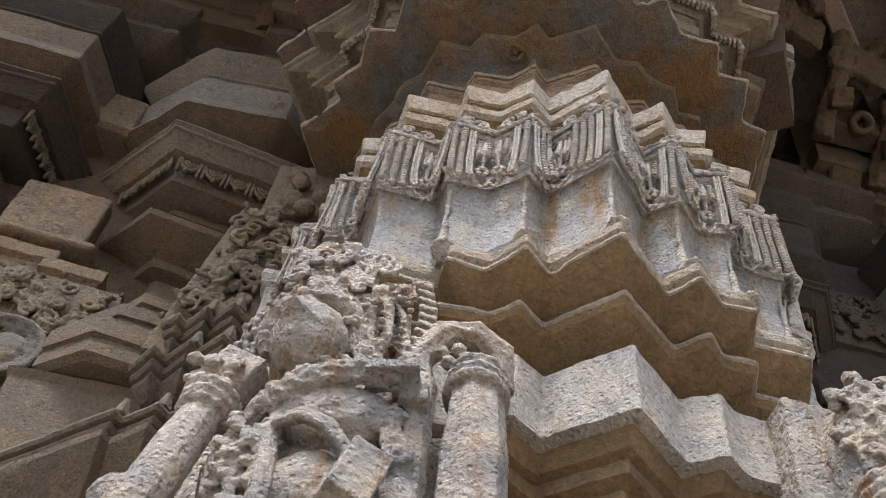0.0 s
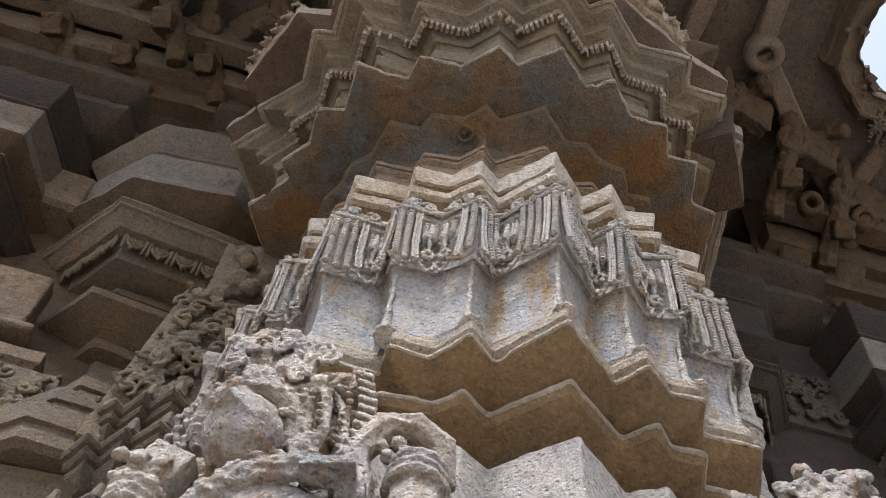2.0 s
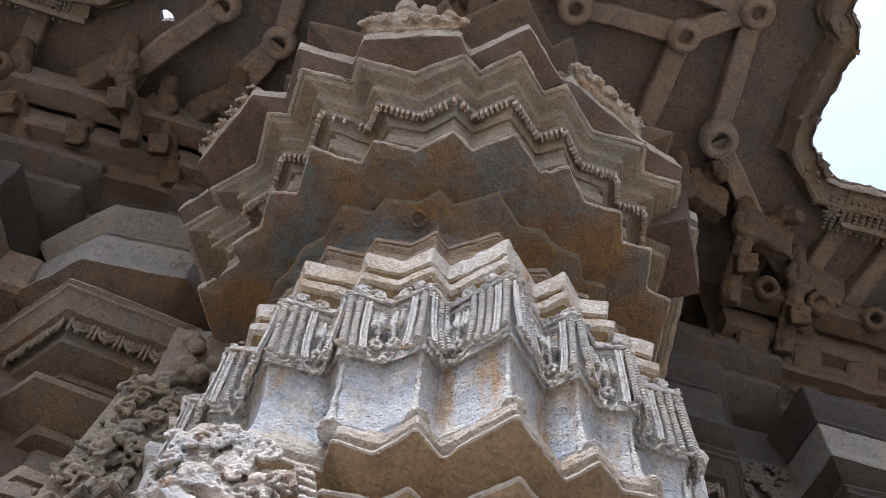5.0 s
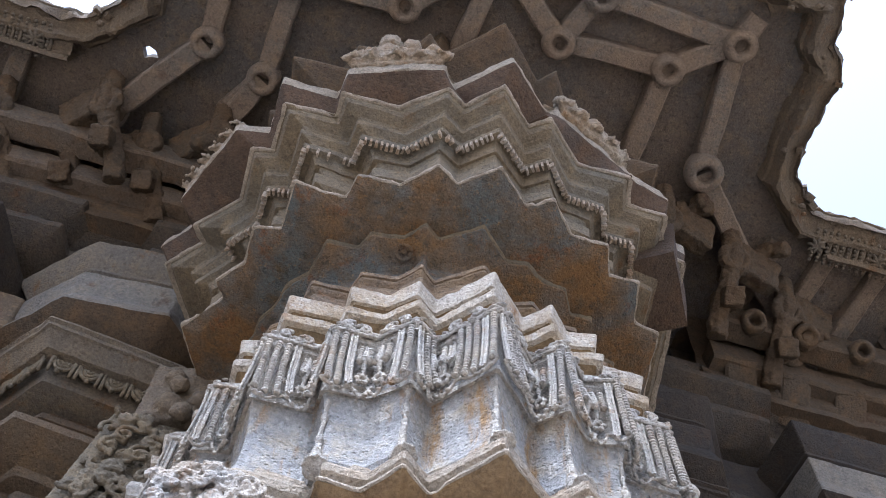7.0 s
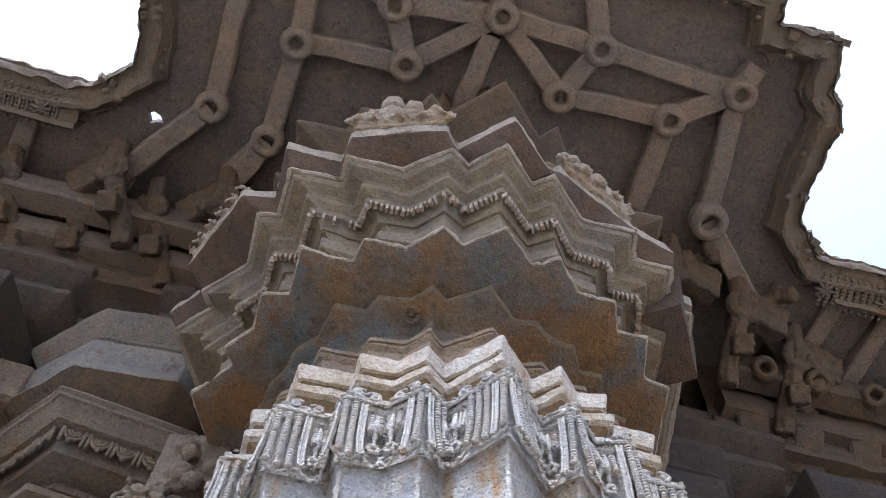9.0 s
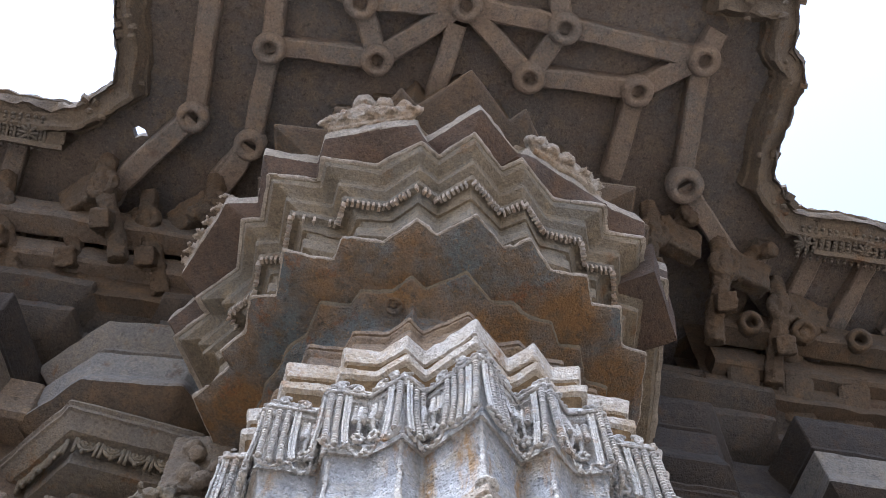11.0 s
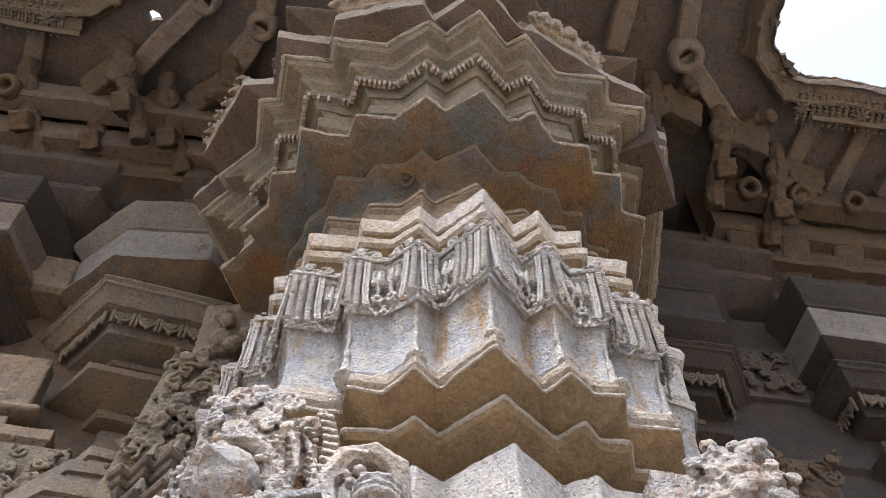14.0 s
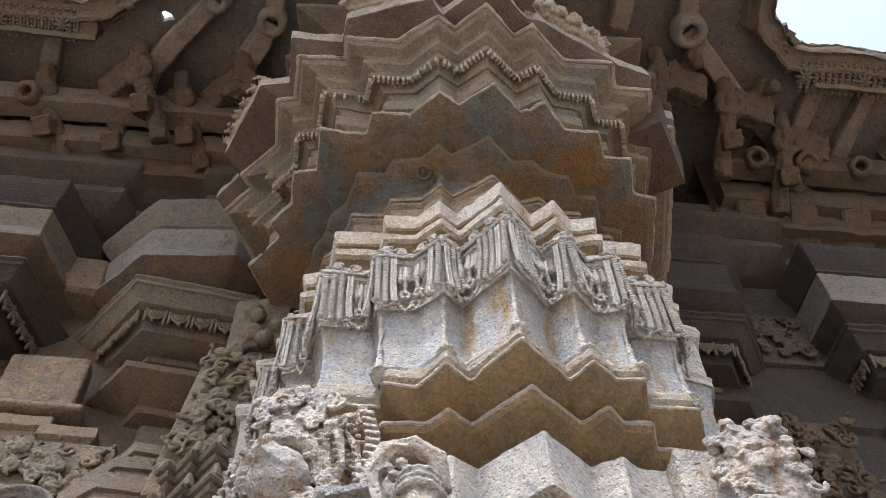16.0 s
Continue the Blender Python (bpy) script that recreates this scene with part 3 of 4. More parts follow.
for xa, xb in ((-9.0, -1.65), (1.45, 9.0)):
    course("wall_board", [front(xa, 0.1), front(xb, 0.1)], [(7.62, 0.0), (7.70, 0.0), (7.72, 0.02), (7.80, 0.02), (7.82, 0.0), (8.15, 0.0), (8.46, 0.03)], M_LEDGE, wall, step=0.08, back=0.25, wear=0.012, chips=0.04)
# cornice colour kept dark to hold the shade under the eave
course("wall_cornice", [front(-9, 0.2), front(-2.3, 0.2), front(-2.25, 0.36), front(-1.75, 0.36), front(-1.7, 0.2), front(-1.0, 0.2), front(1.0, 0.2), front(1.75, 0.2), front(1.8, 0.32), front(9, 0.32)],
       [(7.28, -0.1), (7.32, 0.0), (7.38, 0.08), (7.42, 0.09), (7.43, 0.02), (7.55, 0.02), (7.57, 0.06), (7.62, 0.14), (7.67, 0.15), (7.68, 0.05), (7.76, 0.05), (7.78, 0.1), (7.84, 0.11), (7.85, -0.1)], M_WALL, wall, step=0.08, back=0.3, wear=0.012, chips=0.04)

for xa, xb, za, zb in ((-3.0, -2.17, 0.0, 5.44), (-2.17, -1.95, 0.0, 5.38), (-1.95, -1.1, 0.0, 4.5)):
    course("wall_panel", [front(xa, 0.5), front(xa, 0.28), front(xb, 0.28), front(xb, 0.5)], [(za, 0.0), (zb - 0.12, 0.0), (zb - 0.1, 0.025), (zb - 0.03, 0.025), (zb - 0.01, 0.0), (zb, -0.04)], M_BUFF, wall, back=0.3, step=0.05, wear=0.008)
# right panel: its shade is painted as a near-black colour
course("wall_panel", [front(0.9, 0.6), front(0.95, 0.33), front(2.4, 0.33), front(2.45, 0.6)], [(0.0, 0.0), (3.0, 0.0), (5.8, 0.0), (5.82, 0.04), (5.9, 0.04), (5.92, 0.0), (7.2, 0.0), (7.25, -0.05)], M_SHADED, wall, back=0.3, step=0.1, wear=0.01)

course("wall_block", [(-2.58, 1.6), (-2.53, 1.18), (-2.30, 1.25), (-2.2, 1.6)], [(6.56, -0.03), (6.58, 0.0), (6.72, 0.0), (6.75, -0.02), (6.88, 0.0), (6.93, -0.03)], M_BUFF, wall, "tan stained block beside the pilaster's cap", back=0.4, step=0.05, wear=0.008)

LOWER = [(4.2, -0.46), (5.05, -0.46), (5.06, -0.40), (5.14, -0.36), (5.18, -0.40), (5.3, -0.40), (5.32, -0.36), (5.36, -0.36), (5.38, -0.42), (5.45, -0.42), (5.46, -0.38), (5.64, -0.38)]
LEDGE_C = [(5.64, -0.40), (5.66, -0.32), (5.70, -0.31), (5.71, -0.34), (5.80, -0.15), (5.83, -0.14), (5.84, -0.16), (5.85, -0.3), (5.9, -0.32)]
RECESS = [(5.9, -0.32), (5.98, -0.32), (6.0, -0.26), (6.04, -0.26), (6.05, -0.31), (6.12, -0.31)]
CARVED = [(6.12, -0.27), (6.125, -0.165), (6.25, -0.145), (6.26, -0.1)]
LEDGE_B = [(6.26, -0.08), (6.325, -0.02), (6.33, -0.005), (6.345, 0.0), (6.35, -0.01), (6.365, 0.012), (6.38, 0.01), (6.385, -0.1), (6.45, -0.16)]
CORNICE = [(6.45, -0.16), (6.54, -0.02), (6.575, 0.03)]
CAVETTO = [(6.575, 0.03), (6.595, 0.032), (6.72, -0.01), (6.86, 0.02), (6.88, 0.02), (6.885, -0.02)]
LEDGE_A = [(6.885, -0.04), (6.93, -0.03), (6.95, 0.0), (6.97, 0.0), (6.975, -0.02), (7.0, 0.0), (7.1, 0.06), (7.15, 0.07), (7.16, -0.05), (7.3, -0.12), (7.35, -0.3)]


def pilaster(plan, head, label, seed, ledge, under, pale):
    """A wall pilaster: stacked ledges, a carved swag band and a pale cavetto; head is the plan of its cap."""
    p = empty("pilaster", label, "pilaster", group="pilasters on the wall")
    # light on the cavetto and shade on the cornice below are in their colours
    for name, line, prof, mat, lab in (("shaft", plan, LOWER, M_TAN if seed == 1 else ledge, ""), ("lower_ledge", plan, LEDGE_C, under, "brown overhanging ledge"), ("recess", plan, RECESS, M_LEDGE, ""), ("carved_band", plan, CARVED, ledge, "band of carved swags"),
                                       ("upper_ledge", plan, LEDGE_B, ledge, ""), ("cornice", head, CORNICE, M_LEDGE if seed == 1 else under, ""), ("cavetto", head, CAVETTO, pale, "pale curved stone under the top ledge"), ("top_ledge", head, LEDGE_A, ledge, "")):
        course(name, line, prof, mat, p, lab, back=0.9, step=0.06, wear=0.006, chips=0.02)
    r = random.Random(seed)
    bm = bmesh.new()
    line = shifted(plan, -0.14)
    for a, b in zip(line, line[1:]):
        d = b - a
        u = Vector((d.x, d.y, 0)).normalized()
        out = Vector((u.y, -u.x, 0))
        if d.length > 3:
            a, d = b - d.normalized() * 2.0 if line[-1] == b and a.x < -2 else a, d.normalized() * 2.0
        n = max(2, int(d.length / 0.1))
        for k in range(n):
            c = Vector((a.x, a.y, 6.205)) + Vector((d.x, d.y, 0)) * ((k + 0.5) / n)
            for rad in (0.044, 0.027, 0.012):
                pts = [c + u * (math.cos(t) * rad) + out * 0.03 + Vector((0, 0, -math.sin(t) * rad * 1.5 + 0.03)) for t in (math.pi * j / 7 for j in range(8))]
                tube(bm, pts, [0.0105] * 8, 5)
            for s in (-1, 1):
                tube(bm, [c + u * s * 0.052 + out * 0.032 + Vector((0, 0, 0.04)), c + u * s * 0.05 + out * 0.026 + Vector((0, 0, -0.06))], [0.013, 0.009], 5)
            ball(bm, c + out * 0.03 + Vector((0, 0, -0.05)) + u * r.uniform(-0.01, 0.01), 0.014, sub=1)
    tagged(link("swag_relief", bm, M_CAPITAL if seed == 1 else M_TAN, p, "carved swags and tassels", smooth=True), kind="stuff")
    return p


pilaster([(-2.10, 2.1), (-2.41, 1.415), (-1.97, 1.07), (-1.36, 1.295), (-1.2, 2.0)], [(-2.08, 2.1), (-2.34, 1.31), (-1.975, 1.09), (-1.50, 1.16), (-1.36, 1.36), (-1.2, 2.0)], "stepped stone pilaster with brown ledges and carved swags", 1, M_GREY, M_BROWNED, M_CAVETTO)
for line, label, seed, pale in (([(-6.0, 0.06), (-2.535, 0.885), (-2.40, 1.9)], "dark stepped stone pilaster with pale ledges", 2, M_TAN), ([(0.70, 2.2), (0.74, 1.66), (1.28, 1.785), (1.45, 2.3)], "dark stepped stone pilaster behind the bay", 3, M_SHADED),
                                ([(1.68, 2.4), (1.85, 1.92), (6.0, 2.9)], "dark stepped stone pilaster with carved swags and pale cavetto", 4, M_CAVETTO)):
    # these side pilasters carry their shade in the darker stone colours
    pilaster(line, line, label, seed, M_SHADED, M_LEDGE if seed == 2 else M_SHADED, pale)

# carved foliage between the pilasters
def foliage_panel(name, c, w, h, d_out, seed, label, mat, thick=0.014, lean=0.0, count=None, small=1.0):
    r = random.Random(seed)
    ux, uz = Vector((0.973, 0.23, 0)), Vector((lean, 0.0, 1.0))
    out = Vector((0.23, -0.973, 0))
    bm = bmesh.new()
    n = count or int(w * h / (0.0065 * small * small))
    for k in range(n):
        p = Vector(c) + ux * r.uniform(-w / 2 + 0.03, w / 2 - 0.03) + uz * r.uniform(-h / 2 + 0.03, h / 2 - 0.05) + out * r.uniform(0, d_out)
        curl(bm, p, ux, uz, small * r.uniform(0.03, 0.065), thick * r.uniform(0.75, 1.2), r.uniform(0.8, 1.5), r.choice((-1, 1)), r.uniform(0, 6.28))
        for j in range(2):
            q = p + ux * r.uniform(-0.06, 0.06) + uz * r.uniform(-0.06, 0.06)
            e = q + ux * r.uniform(-0.04, 0.04) + uz * r.uniform(0.02, 0.05) - out * 0.02
            tube(bm, [q, (q + e) / 2 + out * 0.015, e], [thick * 0.5, thick * 1.1, thick * 0.4], 5)
    m = Matrix.Translation(Vector(c) - out * 0.045) @ Matrix.Rotation(math.atan2(0.23, 0.973), 4, "Z") @ Matrix(((1, 0, lean, 0), (0, 1, 0, 0), (0, 0, 1, 0), (0, 0, 0, 1)))
    box(bm, m, w * 1.05, 0.06, h * 1.05)
    ob = tagged(link(name, bm, mat, smooth=True), label, "relief")
    return carved(ob, 0.005, 0.005, 0.025)


foliage_panel("foliage_relief", (-2.13, 1.20, 4.92), 0.52, 0.56, 0.03, 11, "tan stone relief of curling leafy scrolls", M_CAPITAL, 0.0125, small=0.85)
foliage_panel("foliage_relief", (-1.33, 1.03, 5.05), 0.30, 0.95, 0.04, 12, "grey stone relief of curling leaves beside the bay", M_CAPITAL, 0.0135, lean=0.12, small=0.92)
foliage_panel("foliage_relief", (1.42, 2.0, 5.35), 0.42, 0.70, 0.07, 13, "brown stone relief of leafy scrolls", M_LEDGE, 0.014)
foliage_panel("foliage_relief", (1.56, 2.13, 6.6), 0.36, 0.46, 0.03, 14, "dark worn stone relief between two pilasters", M_WALL, 0.014, count=26)

bm = bmesh.new()
for c, rr in (((-1.24, 1.0, 5.72), 0.06), ((-1.17, 0.98, 5.64), 0.05), ((-1.30, 1.02, 5.63), 0.05), ((-1.22, 0.97, 5.83), 0.045), ((-1.32, 1.05, 5.78), 0.05), ((-1.12, 1.0, 5.76), 0.05), ((-1.26, 1.0, 5.92), 0.05)):
    ball(bm, (c[0], c[1] + 0.03, c[2] - 0.08), rr * 0.95, 1, 0.8, 1.1)
box(bm, Matrix.Translation((-1.22, 1.12, 5.75)), 0.28, 0.16, 0.4)
carved(tagged(link("fruit_cluster_relief", bm, M_TAN, smooth=True), "worn stone cluster of rounded fruit shapes", "relief"), 0.01, 0.015, 0.04)

bm = bmesh.new()
mc, ou = Vector((-2.15, 1.17, 4.69)), Vector((0.23, -0.973, 0))
ringed(bm, mc + ou * 0.03, ou, 0.15, 0.02, 24)
ringed(bm, mc + ou * 0.02, ou, 0.115, 0.012, 24)
ball(bm, mc, 0.1, 1, 0.35, 1)
medallion = tagged(link("medallion", bm, M_GREY, smooth=True), "round stone medallion with a raised double rim", "relief")
carved(medallion, 0.009, 0.01, 0.03)

# carved upright panel beside the pilaster
bm = bmesh.new()
box(bm, Matrix.Translation((-2.36, 1.26, 5.70)) @ Matrix.Rotation(0.232, 4, "Z"), 0.40, 0.12, 0.42)
box(bm, Matrix.Translation((-2.34, 1.23, 5.475)) @ Matrix.Rotation(0.232, 4, "Z"), 0.50, 0.14, 0.05)
bmesh.ops.bevel(bm, geom=bm.edges, offset=0.012, segments=2, affect="EDGES")
for k in range(22):
    curl(bm, (-2.50 + 0.0125 * k, 1.165 + 0.003 * k, 5.55 + 0.042 * (k * 5 % 8)), Vector((0.973, 0.23, 0)), Vector((0, 0, 1)), 0.035, 0.008, 1.0, 1 if k % 2 else -1, k)
carved(tagged(link("carved_wall_block", bm, M_BUFF), "tan stone wall block with faint carving", "stone block"), 0.01, 0.012, 0.05)

# ---- miniature shrine roof beside the bay ----
shrine = empty("shrine_relief", "grey stone relief of a small shrine with zigzag tiered roof", "relief")


TIERS = ((3.98, [(-2.0, 1.12), (-1.75, 0.99), (-1.43, 0.813), (-1.413, 0.85), (-1.292, 0.776), (-1.263, 0.818), (-1.16, 0.75), (-1.12, 0.81), (-1.02, 0.75), (-0.98, 0.9)]),
         (4.27, [(-1.50, 0.90), (-1.397, 0.793), (-1.365, 0.84), (-1.275, 0.76), (-1.26, 0.804), (-1.162, 0.726), (-1.10, 0.81), (-1.03, 0.75), (-0.97, 0.9)]),
         (4.50, [(-1.46, 0.89), (-1.39, 0.84), (-1.37, 0.875), (-1.288, 0.80), (-1.273, 0.847), (-1.192, 0.777), (-1.128, 0.884), (-1.05, 0.85), (-1.0, 0.98)]))
for z, plan in TIERS:
    for k, (dz, back) in enumerate(((0.0, 0.04), (0.03, 0.02), (0.06, 0.0))):
        course("roof_tier", plan, [(z + dz - 0.045 + 0.03 * (k > 0), -0.05 - back), (z + dz - 0.012, -0.008 - back), (z + dz, -back), (z + dz + 0.012, -0.002 - back), (z + dz + 0.016, -0.03 - back)], M_GREY, shrine, back=0.4, step=0.04, ease=0.003, wear=0.003)
    course("roof_neck", plan, [(z + 0.07, -0.09), (z + 0.14, -0.10), (z + 0.2, -0.11)], M_TAN, shrine, back=0.4, step=0.05)
    for k in range(2, len(plan) - 1):
        a, p, b = (Vector(q) for q in plan[k - 1:k + 2])
        if (p - a).cross(b - p) <= 0:
            continue
        for dx, dy, size in ((0.0, 0.05, 0.75),):
            bm = bmesh.new()
            bmesh.ops.create_cone(bm, cap_ends=True, segments=4, radius1=0.045 * size, radius2=0.012, depth=0.11 * size, matrix=Matrix.Translation((p.x + dx, p.y + dy, z + 0.08 + 0.055 * size)) @ Matrix.Rotation(0.25, 4, "Z"))
            bmesh.ops.bevel(bm, geom=bm.edges, offset=0.006, segments=1, affect="EDGES")
            link("finial", bm, M_GREY, shrine)
course("roof_base", TIERS[0][1], [(3.5, -0.3), (3.80, -0.1), (3.90, -0.02), (3.93, 0.0), (3.955, 0.003), (3.96, -0.04)], M_TAN, shrine, back=0.5, ease=0.003)
course("wall_panel", [front(-2.02, 0.3), front(-1.99, 0.12), front(-1.50, 0.08), front(-1.45, 0.3)], [(3.6, 0.0), (4.0, 0.0), (4.50, 0.0), (4.53, 0.02), (4.55, 0.0), (4.56, -0.04)], M_TAN, wall, back=0.4, step=0.05, wear=0.006)
# plain stepped blocks between the shrine and the pilaster
steps = empty("stepped_blocks", "grey stone blocks stacked in steps below the pilaster", "stone blocks")
for z, h, x, w, dep in ((4.55, 0.22, -1.72, 0.44, -0.02), (4.80, 0.16, -1.70, 0.40, 0.06), (4.98, 0.14, -1.67, 0.30, 0.12)):
    a, b = front(x - w / 2, dep + 0.14), front(x - w * 0.1, dep)
    c = front(x + w / 2, dep + 0.02)
    course("block", [a, b, c], [(z, -0.03), (z + 0.02, 0.0), (z + h * 0.35, 0.0), (z + h * 0.38, -0.008), (z + h * 0.5, -0.008), (z + h * 0.53, 0.008), (z + h - 0.01, 0.01), (z + h, -0.02)], M_TAN, steps, back=0.5, step=0.06)

# ---- eave ----
EDGE = [(-9.0, -1.47), (-2.40, 0.124), (-2.10, -0.03), (-2.055, -0.20), (-2.04, -0.42), (-1.94, -1.30), (0.80, -1.05), (1.02, -0.72), (1.69, -0.60), (1.685, -0.38), (2.05, -0.30), (2.03, 0.0), (2.10, 0.09), (2.11, 0.22), (1.985, 0.60), (1.957, 0.83), (2.12, 1.06), (9.0, 2.6)]
eave = empty("eave", "deep stone eave with ribbed underside and carved rim", "eave", "structure")
rim = course("eave_rim", EDGE, [(8.47, -0.19), (8.38, -0.18), (8.375, -0.165), (8.29, -0.15), (8.26, -0.135), (8.262, -0.115), (8.285, -0.10), (8.31, -0.07), (8.335, -0.04), (8.338, -0.02), (8.31, -0.01), (8.335, 0.0), (8.37, 0.003), (8.375, -0.012), (8.40, -0.012), (8.405, 0.004), (8.43, 0.004), (8.435, -0.03), (8.46, -0.03), (8.47, -0.19)], M_TAN, eave, "carved rim of the eave", step=0.04, wear=0.022, chips=0.08, caps_on=False)


def slab(name, outline, z0, z1, material, parent=None, label=""):
    bm = bmesh.new()
    lo = [bm.verts.new((x, y, z0)) for x, y in outline]
    hi = [bm.verts.new((x, y, z1)) for x, y in outline]
    bm.faces.new(lo)
    bm.faces.new(hi[::-1])
    for i in range(len(lo)):
        j = (i + 1) % len(lo)
        bm.faces.new((lo[i], lo[j], hi[j], hi[i]))
    return link(name, bm, material, parent, label)


inner = shifted(EDGE, -0.05)
HOLE = (-2.035, 0.325)
left_part = [(p.x, p.y) for p in inner[:3]]
hx, hy = HOLE
# two slabs that meet beside a small broken gap
slab("eave_slab", left_part + [(hx, hy - 0.025), (hx - 0.045, hy - 0.015), (hx - 0.035, hy + 0.05), (hx, hy + 0.04), (-1.9, 7.0), (-9.0, 7.0)], 8.462, 8.53, M_SLAB, eave)
slab("eave_slab", [(p.x, p.y) for p in inner[2:]] + [(9.0, 7.0), (-1.9, 7.0), (hx, hy + 0.04), (hx + 0.05, hy + 0.045), (hx + 0.035, hy), (hx, hy - 0.025)], 8.462, 8.53, M_SLAB, eave)
for line in ([(-9.0, -1.18), (-2.47, 0.40)], [(2.20, 1.36), (9.0, 2.86)]):
    course("rim_bed", line, [(8.46, 0.02), (8.24, 0.03), (8.215, 0.05), (8.24, 0.07), (8.27, 0.07), (8.285, 0.10), (8.30, 0.24)], M_TAN, eave, "deep bed of the carved rim", step=0.08, wear=0.01, caps_on=False)
# carving on the rims of the side eaves
bm = bmesh.new()
for (ax, ay), (bx, by) in (((-4.6, -0.41), (-2.46, 0.11)), ((2.16, 1.07), (4.4, 1.57))):
    a, b = Vector((ax, ay, 0)), Vector((bx, by, 0))
    u = (b - a).normalized()
    out = Vector((u.y, -u.x, 0))
    n = int((b - a).length / 0.045)
    for k in range(n):
        p = a + u * (k * 0.045)
        pts = [p - out * (0.08 + 0.19 * f) + Vector((0, 0, 8.30 - 0.05 * f)) + u * 0.02 * math.sin(3 * f) for f in (0, 0.25, 0.5, 0.75, 1.0)]
        tube(bm, pts, [0.008, 0.014, 0.012, 0.014, 0.01], 6)
        for g in range(9):
            ball(bm, pts[0].lerp(pts[4], g / 8) - Vector((0, 0, 0.012)), 0.013, sub=1)
        if k % 9 == 0:                   # a star-like blossom between the ribs
            for w in range(8):
                c = pts[2] - Vector((0, 0, 0.02))
                tube(bm, [c, c + u * 0.06 * math.cos(w * math.pi / 4) - out * 0.06 * math.sin(w * math.pi / 4)], [0.016, 0.007], 6)
tagged(link("rim_carving", bm, M_GREY, eave, "carved ribs and curls along the rim", smooth=True), kind="stuff")


# worn knobs and broken scrolls along the outer rim
bm = bmesh.new()
edge_rng = random.Random(31)
for i in range(1, len(EDGE) - 2):
    a, b = Vector((*EDGE[i], 0)), Vector((*EDGE[i + 1], 0))
    u = (b - a).normalized()
    out = Vector((u.y, -u.x, 0))
    for k in range(int((b - a).length / 0.05)):
        if edge_rng.random() < 0.3:
            continue
        p = a + u * (0.05 * k + edge_rng.uniform(0, 0.03)) - out * edge_rng.uniform(-0.01, 0.05) + Vector((0, 0, 8.37 + edge_rng.uniform(-0.06, 0.05)))
        m = Matrix.Translation(p) @ Matrix.Rotation(math.atan2(u.y, u.x) + edge_rng.uniform(-0.4, 0.4), 4, "Z") @ Matrix.Rotation(edge_rng.uniform(-0.5, 0.5), 4, "X")
        box(bm, m, edge_rng.uniform(0.025, 0.06), edge_rng.uniform(0.03, 0.05), edge_rng.uniform(0.03, 0.07))
        q = p - out * edge_rng.uniform(0.06, 0.13) - Vector((0, 0, 0.07))
        ball(bm, q, edge_rng.uniform(0.014, 0.03), 1.3, 1, 0.9, sub=1)
knobs = tagged(link("rim_knobs", bm, M_TAN, eave, "worn broken knobs along the rim"), kind="stuff")


def rafter(a, b, w=0.125, h=0.14, za=8.40, zb=8.40, mat=None):
    """A stone rib imitating a timber, worn and a little crooked."""
    a, b = Vector((*a, za)), Vector((*b, zb))
    d = b - a
    bm = bmesh.new()
    n = max(3, int(d.length / 0.08))
    u = d.normalized()
    s = Vector((-u.y, u.x, 0)).normalized()
    rings = []
    for k in range(n + 1):
        p = a + d * (k / n)
        ring = []
        for x, z in ((-0.5, 0.6), (-0.5, -0.38), (-0.40, -0.5), (0.40, -0.5), (0.5, -0.38), (0.5, 0.6)):
            q = p + s * (x * w) + Vector((0, 0, z * h))
            ring.append(bm.verts.new(q + noise.noise_vector(q * 7) * 0.012))
        rings.append(ring)
    for r0, r1 in zip(rings, rings[1:]):
        for k in range(6):
            bm.faces.new((r0[k], r0[(k + 1) % 6], r1[(k + 1) % 6], r1[k]))
    bm.faces.new(rings[0])
    bm.faces.new(rings[-1][::-1])
    return link("rafter", bm, mat or M_EAVE, eave)


def boss(x, y, z=8.33, r=0.092, tilt=0.0, mat=None):
    """A ring-shaped boss with a hollow, where ribs meet."""
    bm = bmesh.new()
    prof = [(r * 0.8, 0.14), (r * 1.05, 0.06), (r * 1.12, -0.02), (r, -0.06), (r * 0.72, -0.075), (r * 0.5, -0.06), (r * 0.42, -0.01), (r * 0.3, 0.03)]
    n = 16
    rings = []
    m = Matrix.Translation((x, y, z)) @ Matrix.Rotation(tilt, 4, "X")
    for rr, zz in prof:
        rings.append([bm.verts.new(m @ (Vector((math.cos(2 * math.pi * k / n) * rr, math.sin(2 * math.pi * k / n) * rr, zz)) + noise.noise_vector(Vector((x + k, y, zz * 20))) * 0.006)) for k in range(n)])
    for r0, r1 in zip(rings, rings[1:]):
        for k in range(n):
            bm.faces.new((r0[k], r0[(k + 1) % n], r1[(k + 1) % n], r1[k]))
    bm.faces.new(rings[0][::-1])
    bm.faces.new(rings[-1])
    return link("boss", bm, mat or M_EAVE, eave, "ring-shaped stone boss", smooth=True)


